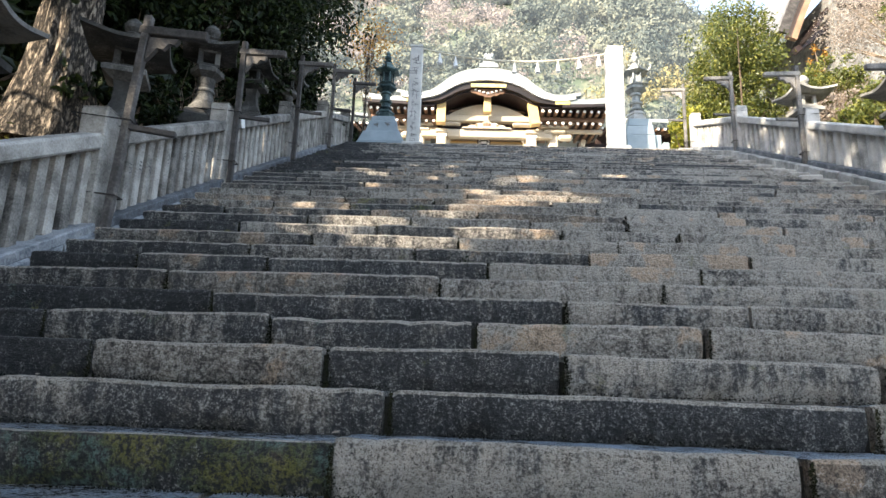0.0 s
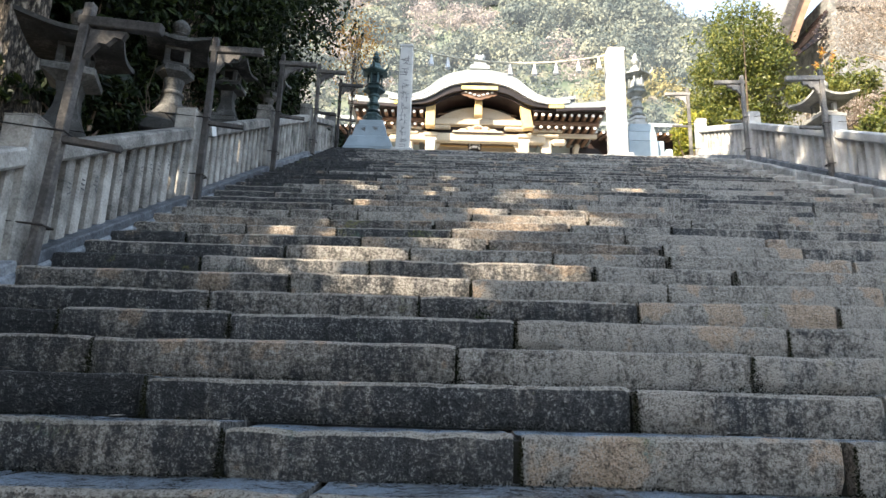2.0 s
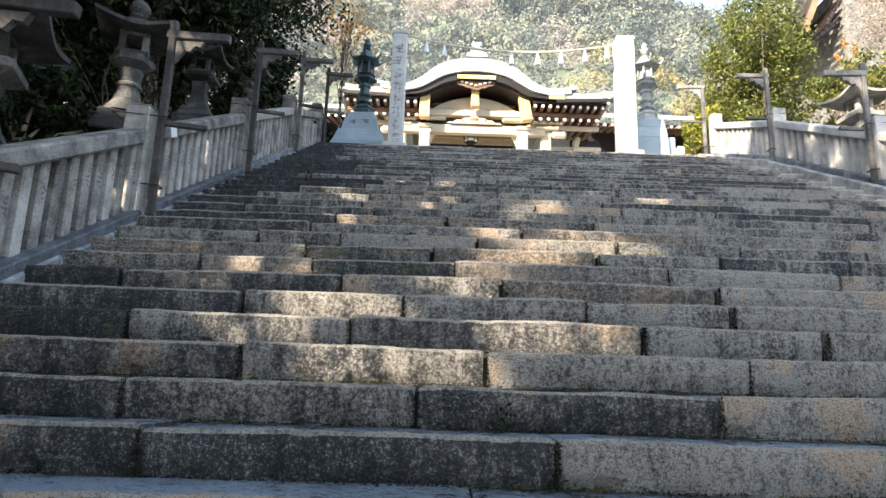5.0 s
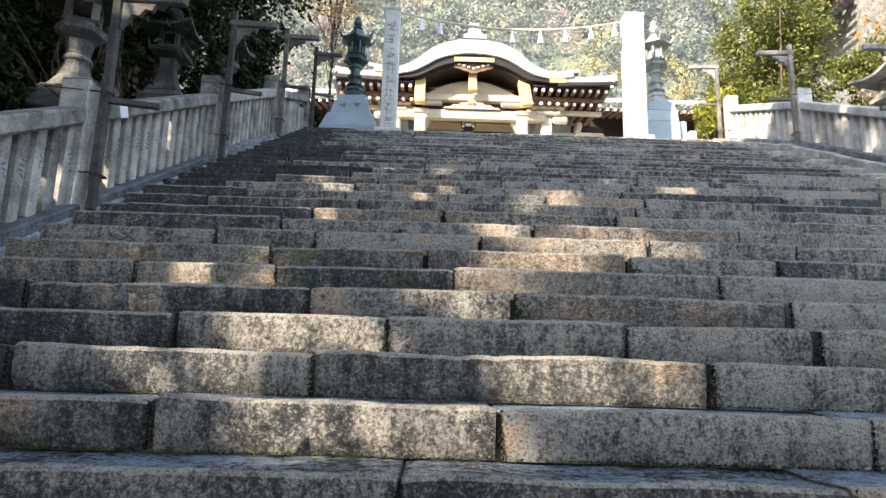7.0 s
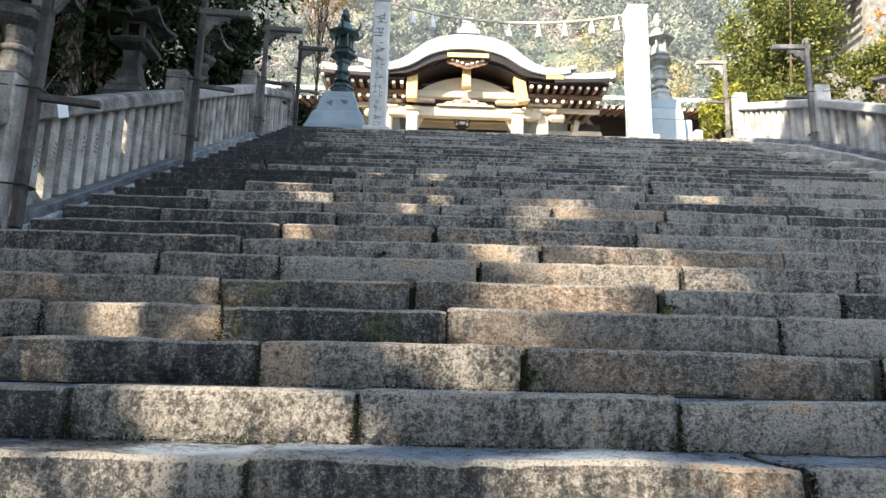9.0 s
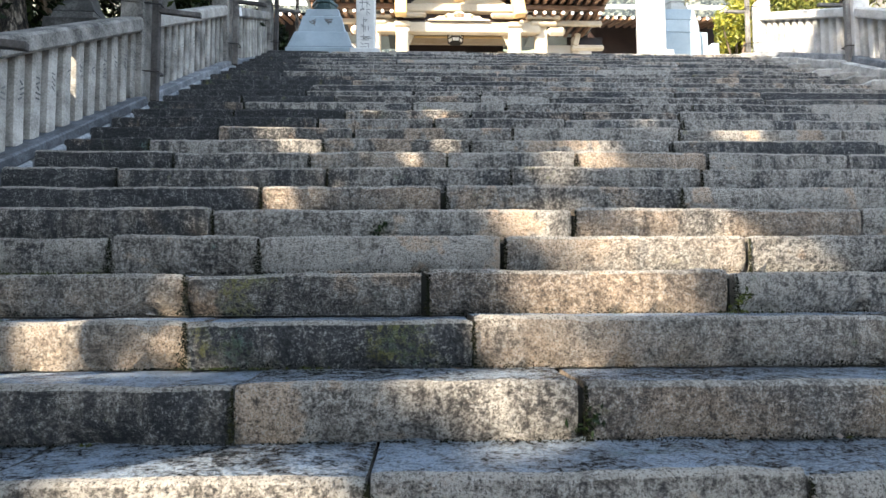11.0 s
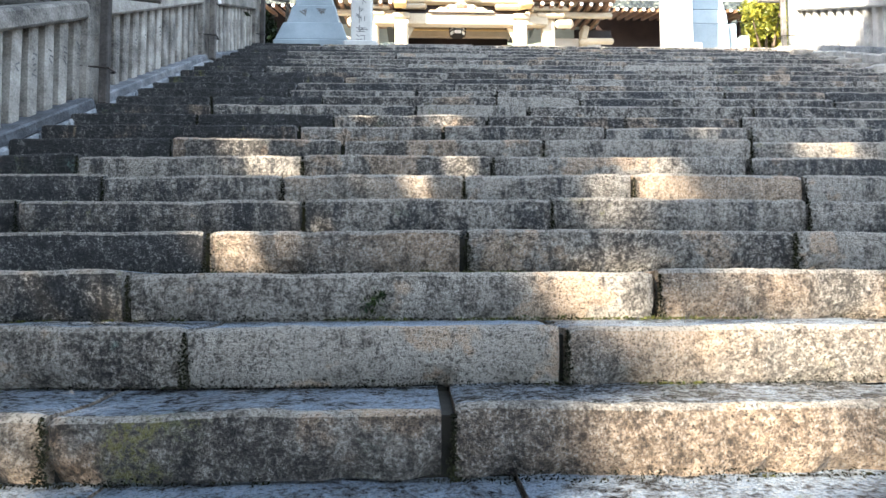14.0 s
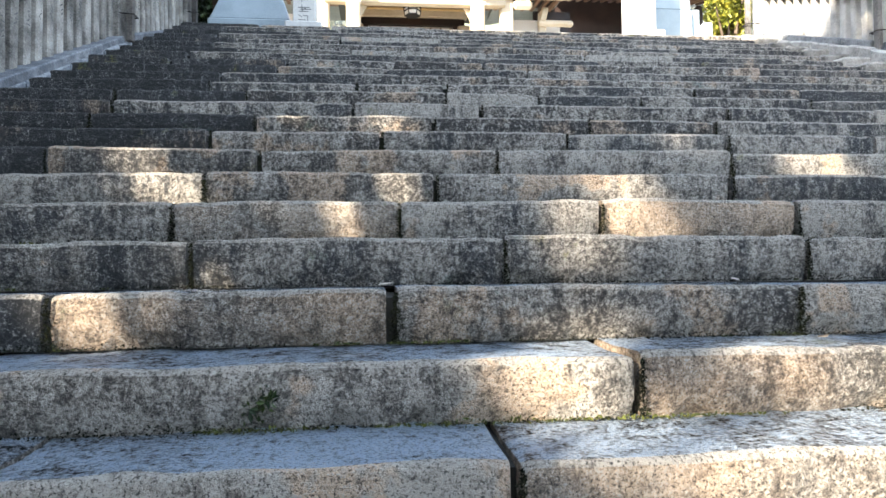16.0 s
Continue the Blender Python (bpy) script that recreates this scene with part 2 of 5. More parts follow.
# dark wood, blackened further to hold the shade of gable and recesses
DARKWOOD = surface("dark_and_shaded_wood", (0.010, 0.006, 0.005), (0.020, 0.011, 0.010), (0.040, 0.023, 0.019), 1.5, 25, 0.5, 0.15, 0.003)
RAFTER = surface("brown_rafter_wood", (0.14, 0.075, 0.045), (0.24, 0.14, 0.085), (0.34, 0.21, 0.13), 2, 25, 0.6, 0.2, 0.003)
WHITE = surface("white_paint", (0.70, 0.69, 0.66), (0.79, 0.78, 0.75), (0.84, 0.83, 0.81), 2, 30, 0.6, 0.1, 0.002, vary=0.05)
PLASTER = surface("pale_plaster", (0.58, 0.55, 0.50), (0.68, 0.65, 0.60), (0.74, 0.72, 0.68), 1.0, 20, 0.9, 0.1, 0.003, vary=0.05)
ROOF = surface("grey_copper_roof", (0.20, 0.225, 0.225), (0.29, 0.315, 0.31), (0.38, 0.40, 0.39), 1.2, 20, 0.45, 0.15, 0.004, vary=0.1)
TILE = surface("roof_tiles", (0.10, 0.10, 0.105), (0.17, 0.17, 0.175), (0.26, 0.26, 0.26), 1.5, 30, 0.6, 0.3, 0.006)
GOLD = surface("gilt_metal", (0.62, 0.45, 0.13), (0.76, 0.58, 0.20), (0.85, 0.70, 0.32), 3, 30, 0.4, 0.1, 0.002, 0.6)
IRON = surface("dark_iron", (0.012, 0.012, 0.013), (0.03, 0.028, 0.027), (0.07, 0.055, 0.045), 6, 40, 0.55, 0.3, 0.003, 0.6)
PAPER = surface("white_paper", (0.74, 0.74, 0.73), (0.80, 0.80, 0.79), (0.84, 0.84, 0.83), 2, 30, 0.8, 0.1, 0.001)
STRAW = surface("straw_rope", (0.46, 0.40, 0.28), (0.60, 0.54, 0.40), (0.72, 0.66, 0.52), 8, 60, 0.9, 0.5, 0.004)
BARK = bark_material()
def earth_material():
    """Leaf-strewn soil near the steps, pale scrub on the far hillside."""
    m, nt, b = nodes_of("forest_floor")
    g = nt.nodes.new("ShaderNodeNewGeometry")
    pos = g.outputs["Position"]
    f = maths(nt, "ADD", maths(nt, "MULTIPLY", noise_tex(nt, pos, 0.9, 5), 0.5), maths(nt, "MULTIPLY", noise_tex(nt, pos, 16.0, 6, 0.65), 0.5))
    soil = ramp(nt, f, [(0.36, (0.030, 0.024, 0.016)), (0.5, (0.075, 0.058, 0.038)), (0.64, (0.15, 0.115, 0.07))])
    far = noise_tex(nt, pos, 0.16, 6, 0.7)
    scrub = ramp(nt, far, [(0.38, (0.085, 0.115, 0.085)), (0.5, (0.16, 0.18, 0.13)), (0.62, (0.27, 0.24, 0.20))])
    sep = nt.nodes.new("ShaderNodeSeparateXYZ")
    nt.links.new(pos, sep.inputs[0])
    away = maths(nt, "MULTIPLY", maths(nt, "SUBTRACT", sep.outputs[1], 34.0), 0.12)
    away.node.use_clamp = True
    nt.links.new(mixed(nt, away, soil, scrub), b.inputs["Base Color"])
    b.inputs["Roughness"].default_value = 0.95
    bump(nt, b, f, 0.8, 0.03)
    return m


EARTH = earth_material()
BED = surface("dark_joint_earth", (0.008, 0.008, 0.007), (0.018, 0.017, 0.014), (0.032, 0.030, 0.022), 6, 40, 0.95, 0.5, 0.01)
PAVING = surface("landing_paving", (0.20, 0.195, 0.18), (0.32, 0.31, 0.29), (0.44, 0.425, 0.39), 1.5, 35, 0.85, 0.4, 0.008)
DRYTWIG = surface("dry_twigs", (0.10, 0.07, 0.05), (0.20, 0.15, 0.11), (0.34, 0.27, 0.20), 3, 20, 0.9, 0.2, 0.002)
DARKLEAF = leaf_material("dark_evergreen_leaf", (0.005, 0.010, 0.004), (0.013, 0.025, 0.008), (0.050, 0.070, 0.018), 0.5, 0.14, spec=0.2)
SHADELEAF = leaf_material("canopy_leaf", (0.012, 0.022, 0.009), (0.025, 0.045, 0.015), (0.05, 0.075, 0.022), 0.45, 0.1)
BRIGHTLEAF = leaf_material("sunlit_shrub_leaf", (0.035, 0.055, 0.016), (0.115, 0.14, 0.030), (0.29, 0.28, 0.06), 0.45, 0.3)
YELLOWLEAF = leaf_material("yellow_green_leaf", (0.09, 0.12, 0.02), (0.26, 0.27, 0.04), (0.50, 0.44, 0.06), 0.45, 0.3)
DRYLEAF = leaf_material("dry_vine_leaf", (0.19, 0.155, 0.125), (0.35, 0.295, 0.245), (0.50, 0.44, 0.385), 0.7, 0.3)
ORANGELEAF = leaf_material("orange_leaf", (0.32, 0.15, 0.03), (0.48, 0.25, 0.05), (0.55, 0.36, 0.10), 0.6, 0.3)
MOSS = leaf_material("moss", (0.035, 0.050, 0.010), (0.085, 0.105, 0.020), (0.20, 0.20, 0.035), 0.9, 0.1)
# far woods: haze is put in by paler colours and a faint glow
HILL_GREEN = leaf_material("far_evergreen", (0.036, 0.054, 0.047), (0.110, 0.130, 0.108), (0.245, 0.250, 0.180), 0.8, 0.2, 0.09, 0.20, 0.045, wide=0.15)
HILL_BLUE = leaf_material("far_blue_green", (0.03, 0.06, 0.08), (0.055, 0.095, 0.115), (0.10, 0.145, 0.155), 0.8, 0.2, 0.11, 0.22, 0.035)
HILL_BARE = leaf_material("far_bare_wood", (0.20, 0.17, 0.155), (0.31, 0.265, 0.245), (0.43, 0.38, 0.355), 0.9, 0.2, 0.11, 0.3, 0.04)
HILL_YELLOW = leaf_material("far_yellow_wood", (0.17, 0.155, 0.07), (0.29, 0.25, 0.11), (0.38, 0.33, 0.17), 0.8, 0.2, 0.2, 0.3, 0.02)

# ---- building blocks ----
def part(name, bm, material, parent=None, label=""):
    """Links a bmesh as one mesh object, under a thing or a part where given."""
    me = bpy.data.meshes.new(name)
    bm.to_mesh(me)
    bm.free()
    me.materials.append(material)
    ob = new(name, me)
    if parent:
        ob.parent = parent
    if label:
        ob["label"] = label
    return ob


def mesh_from(name, verts, faces, material, parent=None, smooth=False):
    me = bpy.data.meshes.new(name)
    me.from_pydata(verts, [], faces)
    me.materials.append(material)
    if smooth:
        me.polygons.foreach_set("use_smooth", [True] * len(me.polygons))
    ob = new(name, me)
    if parent:
        ob.parent = parent
    return ob


def thing(name, label, category, group="", at=(0, 0, 0), kind="", turn=0):
    ob = new(name)
    ob.matrix_basis = pose(*at, 0, 0, turn)
    return tagged(ob, label, category, group, kind)


def box(bm, c, s, bevel=0.01, m=None, taper=1.0):
    """A bevelled block of size s about c, in bm; taper scales its top."""
    made = bmesh.ops.create_cube(bm, size=1.0)["verts"]
    for v in made:
        k = taper if v.co.z > 0 else 1.0
        v.co = Vector((v.co.x * s[0] * k, v.co.y * s[1] * k, v.co.z * s[2]))
    if bevel:
        edges = list({e for v in made for e in v.link_edges})
        made = list({v for f in bmesh.ops.bevel(bm, geom=edges + made, offset=bevel, segments=1, affect="EDGES")["faces"] for v in f.verts})
    t = Matrix.Translation(c) @ (m or Matrix())
    bmesh.ops.transform(bm, matrix=t, verts=made)
    return bm


def block(name, c, s, material, parent, bevel=0.01, m=None, taper=1.0, label=""):
    return part(name, box(bmesh.new(), c, s, bevel, m, taper), material, parent, label)


def lathe(bm, profile, sides, at=(0, 0, 0), turn=0.0):
    """A solid of rings (radius, z) with that many sides."""
    rings = []
    for r, z in profile:
        rings.append([bm.verts.new((at[0] + r * math.cos(turn + 2 * math.pi * i / sides), at[1] + r * math.sin(turn + 2 * math.pi * i / sides), at[2] + z)) for i in range(sides)])
    for a, b in zip(rings, rings[1:]):
        for i in range(sides):
            bm.faces.new((a[i], a[(i + 1) % sides], b[(i + 1) % sides], b[i]))
    bm.faces.new(rings[0][::-1]), bm.faces.new(rings[-1])
    return bm


def tube(bm, path, radii, sides=8, rough=0.0):
    """A tapering limb along a path; rough gives it bark ridges."""
    last = None
    whole = (Vector(path[-1]) - Vector(path[0])).normalized()
    ref = Vector((1, 0, 0)) if abs(whole.x) < 0.8 else Vector((0, 1, 0))
    for i, p in enumerate(path):
        p = Vector(p)
        d = (Vector(path[min(i + 1, len(path) - 1)]) - Vector(path[max(i - 1, 0)])).normalized()
        u = (ref - d * ref.dot(d)).normalized()
        w = d.cross(u)
        ring = []
        for j in range(sides):
            a = 2 * math.pi * j / sides
            r = radii[i]
            if rough:
                r *= 1 + rough * (noise.noise((math.cos(a) * 4.5, math.sin(a) * 4.5, p.z * 0.5)) + 0.6 * noise.noise((math.cos(a) * 11, math.sin(a) * 11, p.z * 1.6)))
            ring.append(bm.verts.new(p + (u * math.cos(a) + w * math.sin(a)) * r))
        if last:
            for j in range(sides):
                bm.faces.new((last[j], last[(j + 1) % sides], ring[(j + 1) % sides], ring[j]))
        else:
            bm.faces.new(ring[::-1])
        last = ring
    bm.faces.new(last)
    return bm


def prism(bm, outline, y0, y1):
    """An outline of (x, z) drawn out from y0 to y1."""
    a, b = [bm.verts.new((x, y0, z)) for x, z in outline], [bm.verts.new((x, y1, z)) for x, z in outline]
    n = len(outline)
    for i in range(n):
        bm.faces.new((a[i], a[(i + 1) % n], b[(i + 1) % n], b[i]))
    bm.faces.new(a[::-1]), bm.faces.new(b)
    bmesh.ops.recalc_face_normals(bm, faces=bm.faces)
    return bm


# ---- plan ----
RISE, TREAD, TOP, LOW = 0.19, 0.3738, 36, -12
XL, XR = -2.95, 5.75


def front(k):
    return 2.26 + TREAD * k


def top_of(k):
    """Height of a tread; the upper steps rise a little less."""
    return RISE * (k + 1) if k <= 21 else RISE * 22 + 0.1855 * (k - 21)


LANDING, BOTTOM = top_of(TOP), top_of(LOW) - RISE


def nosing(y):
    """Height of the line through the step edges, level beyond both ends."""
    return min(max(top_of((y - 2.26) / TREAD), BOTTOM), LANDING)


def fence_line(y):
    """Height of the curbs: with the steps, then easing off towards the landing."""
    y = min(y, 13.6) + max(0.0, y - 13.6) * 0.80
    return max(RISE * ((y - 2.26) / TREAD + 1), BOTTOM)


def ridge(az):
    """Elevation of the skyline, in degrees, by azimuth."""
    return float(np.interp(az, [-60, -30, -12, 0, 11, 17.4, 21, 30, 60], [24, 31, 33.2, 34.5, 34.0, 32.3, 29.3, 25.0, 18]))


def smooth(a, b, v):
    t = min(max((v - a) / (b - a), 0), 1)
    return t * t * (3 - 2 * t)


def ground_height(x, y):
    n = nosing(y)
    if XL - 0.35 < x < XR + 0.6 and y < 15.9:
        base = n - 0.75
    elif x <= XL - 0.35:
        base = n + 0.58 * smooth(-3.0, 1.0, y) * (1 - smooth(13, 16, y)) - 0.02 + 1.2 * smooth(-5, -14, x) * smooth(0, 6, y)
    else:
        base = n + 0.2 * (1 - smooth(13, 16, y)) + 5.0 * smooth(7.6, 15, x) * smooth(2, 9, y) * (1 - smooth(14, 20, y) * 0.55)
        if y > 15.9 and x < 6.6:
            base = LANDING - 0.05
    d = math.hypot(x, y)
    if y > 36 and d > 38:
        az = math.degrees(math.atan2(x, y))
        crest = math.tan(radians(ridge(az))) * 190
        base += (crest - LANDING - 4.0) * smooth(38, 190, d) ** 1.15
    return base

# ---- ground and hill ----
def spaced(lo, hi, fine_lo, fine_hi, fine, coarse):
    v, out = lo, []
    while v < hi:
        out.append(v)
        v += fine if fine_lo <= v < fine_hi else coarse
    return out + [hi]


gx, gy = spaced(-320, 320, -16, 20, 0.5, 12.0), spaced(-160, 420, -8, 24, 0.5, 8.0)
gv = [(x, y, ground_height(x, y) + (0.05 * noise.noise((x * 0.7, y * 0.7, 0)) if abs(x) < 40 else 0)) for y in gy for x in gx]
gf = [(j * len(gx) + i, j * len(gx) + i + 1, (j + 1) * len(gx) + i + 1, (j + 1) * len(gx) + i) for j in range(len(gy) - 1) for i in range(len(gx) - 1)]
ground = tagged(mesh_from("ground", gv, gf, EARTH, None, True), "brown earth slope with fallen leaves and wooded hillside", "ground", kind="structure")


def foliage(rng, centres, per, spread, size, keep=None):
    """Bent leaf blades scattered round the centres; keep() may refuse a place."""
    n = len(centres) * per
    c = np.repeat(np.asarray(centres, float), per, 0) + rng.normal(0, 1, (n, 3)) * np.asarray(spread)
    if keep is not None:
        c = c[keep(c)]
        n = len(c)
    u = rng.normal(0, 1, (n, 3))
    u /= np.linalg.norm(u, axis=1)[:, None]
    w = np.cross(u, rng.normal(0, 1, (n, 3)))
    w /= np.linalg.norm(w, axis=1)[:, None]
    s = size * rng.uniform(0.6, 1.3, (n, 1))
    up = np.cross(u, w) * s * 0.15
    v = np.stack([c - u * s, c + w * s * 0.42 + up, c + u * s, c - w * s * 0.42 + up], 1).reshape(-1, 3)
    i = np.arange(n)[:, None] * 4
    return v.tolist(), np.concatenate([i + [0, 1, 2], i + [0, 2, 3]], 0).tolist()


# ---- stairs ----
JOINTS = {
    0: (-1.6, -0.2, 1.43), 1: (-1.7, -0.04, 1.9), 2: (-1.53, -0.39, 0.73, 2.2), 3: (-2.03, -0.79, 0.32, 1.55), 4: (-1.27, 0.86), 5: (-1.74, 0.09, 1.56),
    6: (-2.16, -1.19, 0.42, 1.95), 7: (-1.46, -0.14, 1.23, 2.48), 8: (-1.06, 0.2, 1.55), 9: (-1.84, -0.56, 1.14, 2.2), 10: (-1.3, -0.28, 0.89, 1.84),
    11: (-2.29, -0.74, 0.39, 1.92), 12: (-1.89, -1.03, 0.06, 1.7), 13: (-1.17, -0.11, 1.27, 2.28), 14: (-1.68, -0.95, 0.28, 1.53, 2.63), 15: (-1.3, 0.73),
    16: (-1.13, 0.01, 1.5), 17: (-2.19, -0.78, 0.47, 1.8), 18: (-1.96, -0.97, 0.05, 1.02, 2.02), 19: (-2.3, -0.93, 0.26, 1.9), 20: (-1.88, -0.72, 0.65, 2.11),
    21: (-1.09, -0.02, 1.19, 2.31), 22: (-1.97, -0.89, 0.35, 1.47, 2.43), 23: (-1.98, -0.23, 0.75, 2.74), 24: (-2.11, -1.1, 0.51, 1.29, 2.18, 3.72), 25: (-1.48, -0.23, 0.56, 2.85)}


# look of each stone from the west end: X black with the west shade put in, D blue-black stained, M mid grey, P pale, W
# sandy, G lichened, L dark with lichen
# P at the east end of rows 1-9 stands in for brighter sky light
TONES = {0: "DGPD", 1: "DMDPP", 2: "XMDPP", 3: "XMDMPP", 4: "XDMPP", 5: "DDPPP", 6: "XDDPPM", 7: "DMDPP", 8: "DMPPP", 9: "XMDPP", 10: "DMMPP",
         11: "XDPWPP", 12: "MWLWP", 13: "WLWPM", 14: "PMPWP", 15: "DMWPP", 16: "DWMPM", 17: "DDMMPM", 18: "DMWMWM", 19: "XMMPDM", 20: "XDMPM", 21: "XMMMPM"}
SKINS = {"X": STEP_SHADED, "D": STEP_DIM, "M": STEP, "P": STEP_PALE, "W": STEP_WARM, "G": STEP_MOSSY, "L": STEP_GREENISH}


def joints(k, rng):
    js = list(JOINTS.get(k, (rng.uniform(-2.3, -1.4),)))
    while js[-1] < XR - 1.9:
        js.append(js[-1] + rng.uniform(0.95, 1.75))
    js = [XL - 0.02] + [j for j in js if j > XL + 0.3] + [XR + 0.05]
    if js[-1] - js[-2] < 0.4:
        js.pop(-2)
    return js


def step_stone(x0, x1, y, z, rng, depth):
    """One long step stone: worn front edge, undercut foot, rounded ends."""
    x0, x1 = x0 + rng.uniform(0.003, 0.010), x1 - rng.uniform(0.003, 0.010)
    if rng.random() < 0.4:
        x1 -= rng.uniform(0.0, 0.030)
    elif rng.random() < 0.3:
        x1 -= rng.uniform(0.015, 0.034)
    n = max(6, int((x1 - x0) / 0.055))
    seed, lift, push = rng.uniform(0, 99), rng.uniform(-0.009, 0.007), rng.uniform(-0.012, 0.012)
    tip = rng.uniform(-0.008, 0.008)
    rows = []
    cut = 0.025 / (x1 - x0)
    stops = [0.0, cut] + [cut + (1 - 2 * cut) * i / (n - 2) for i in range(1, n - 2)] + [1 - cut, 1.0]
    for i, u in enumerate(stops):
        x = x0 + (x1 - x0) * u
        e = 0.007 * (max(0, 1 - u * (x1 - x0) / 0.03) + max(0, 1 - (1 - u) * (x1 - x0) / 0.03))
        a, b = noise.noise((x * 2.3, seed, 0)), noise.noise((x * 7.0, seed, 5))
        c = noise.noise((x * 9.0, seed, 9))
        chip = max(0.0, noise.noise((x * 13.0, seed, 3)) - 0.25) * 0.030 + 0.004 * noise.noise((x * 21.0, seed, 2))
        zt = z + lift + tip * (u - 0.5) * 2 + 0.010 * a + 0.005 * b - e - chip * 0.5
        yf = y + push + 0.010 * b + 0.008 * a + e + chip * 0.6
        foot = max(0.0, c * 0.07 + 0.006)
        r = 0.017 + 0.007 * b + chip * 0.4
        rows.append(((x, y + 0.09, z - RISE - 0.02), (x, yf + 0.012 + foot, z - RISE - 0.004), (x, yf + 0.004, z - RISE * 0.78 + foot * 0.5), (x, yf - 0.004 + 0.006 * c, z - RISE * 0.45),
                     (x, yf + 0.001, zt - r), (x, yf + r * 0.45, zt - r * 0.30), (x, yf + r * 1.4, zt), (x, y + depth * 0.5, zt - 0.006 + 0.004 * c), (x, y + depth, z + lift - 0.004), (x, y + depth, z - RISE)))
    m = len(rows[0])
    verts = [p for row in rows for p in row]
    faces = [(i * m + j, (i + 1) * m + j, (i + 1) * m + (j + 1) % m, i * m + (j + 1) % m) for i in range(n) for j in range(m)]
    faces += [tuple(range(m)), tuple(n * m + j for j in reversed(range(m)))]
    return verts, faces


# the bed that carries the stones, seen in the joints
bed = bmesh.new()
outline = [(front(LOW) - 0.0, BOTTOM - 1.0)]
for k in range(LOW, TOP + 1):
    outline += [(front(k) + 0.07, top_of(k) - RISE - 0.03), (front(k) + 0.07, top_of(k) - 0.035)]
outline += [(front(TOP) + 0.6, LANDING - 0.035), (front(TOP) + 0.6, BOTTOM - 1.0)]
va, vb = [bed.verts.new((XL - 0.05, y, z)) for y, z in outline], [bed.verts.new((XR + 0.06, y, z)) for y, z in outline]
for i in range(len(outline)):
    j = (i + 1) % len(outline)
    bed.faces.new((va[i], vb[i], vb[j], va[j]))
bed.faces.new(va), bed.faces.new(vb[::-1])
bmesh.ops.recalc_face_normals(bed, faces=bed.faces)
stairs = tagged(part("stairs", bed, BED), "long flight of worn grey granite steps", "stairs", kind="structure")

# ---- landing, lower court, upper flight and podium ----
block("landing", (1.4, 18.5, LANDING - 0.155), (40.0, 5.0, 0.28), PAVING, None, 0.0)
tagged(bpy.data.objects["landing"], "pale stone paved landing at the top of the steps", "landing", kind="structure")
block("lower_court", (1.4, front(LOW) - 10.0, BOTTOM - 0.15), (30.0, 20.0, 0.28), PAVING, None, 0.0)
tagged(bpy.data.objects["lower_court"], "stone paved court below the steps", "pavement", kind="structure")
PODIUM = 9.45
up = bmesh.new()
pts = [(20.6, LANDING - 0.4)]
for i in range(14):
    pts += [(20.6 + 0.25 * i, LANDING + (PODIUM - LANDING) * i / 14), (20.6 + 0.25 * i, LANDING + (PODIUM - LANDING) * (i + 1) / 14)]
pts += [(34.0, PODIUM), (34.0, LANDING - 0.4)]
va, vb = [up.verts.new((-8.0, y, z)) for y, z in pts], [up.verts.new((10.5, y, z)) for y, z in pts]
for i in range(len(pts)):
    j = (i + 1) % len(pts)
    up.faces.new((va[i], vb[i], vb[j], va[j]))
up.faces.new(va), up.faces.new(vb[::-1])
bmesh.ops.recalc_face_normals(up, faces=up.faces)
tagged(part("gate_podium", up, PAVING), "stone podium with steps in front of the gate", "podium", kind="structure")


# ---- stringers ----
def stringer(name, x0, x1, lift, seed, label):
    """A sloping curb of short stones, one for each step, a little uneven against one another."""
    bm = bmesh.new()
    rng = random.Random(seed)
    side = 1 if x0 < 0 else -1
    for k in range(LOW - 1, TOP + 3):
        a, b = front(k) + rng.uniform(-0.02, 0.02), front(k + 1) - 0.010
        jit, push = rng.uniform(-0.010, 0.008), rng.uniform(-0.016, 0.020)
        lo, hi = (x0, x1 + push) if side > 0 else (x0 - push, x1)
        vs = []
        for y in (a, a + 0.014, b - 0.014, b):
            end = 0.010 if y in (a, b) else 0.0
            h = fence_line(y) + lift + jit
            vs.append([bm.verts.new((x, y, z)) for x, z in ((lo + end, h - 0.62), (hi - end, h - 0.62), (hi - end, h - 0.022 - end), (hi - 0.022 - end, h - end), (lo + 0.022 + end, h - end), (lo + end, h - 0.022 - end))])
        for p, q in zip(vs, vs[1:]):
            for i in range(6):
                bm.faces.new((p[i], p[(i + 1) % 6], q[(i + 1) % 6], q[i]))
        bm.faces.new(vs[0][::-1]), bm.faces.new(vs[-1])
    bmesh.ops.recalc_face_normals(bm, faces=bm.faces)
    return tagged(part(name, bm, CURB if side > 0 else FENCE_LIT), label, "curb", kind="structure")


stringer("curb_west", XL - 0.42, XL + 0.0, -0.052, 31, "sloping granite curb stones beside the steps, sky blue put into the colour")
stringer("curb_east", XR + 0.42, XR + 0.98, 0.12, 32, "sloping granite curb stones under the fence, east light put into the colour")
shoulder_rng = random.Random(33)
shoulder = tagged(new("shoulder_east"), "rough pale end stones stepping up beside the curb", "curb", kind="structure")
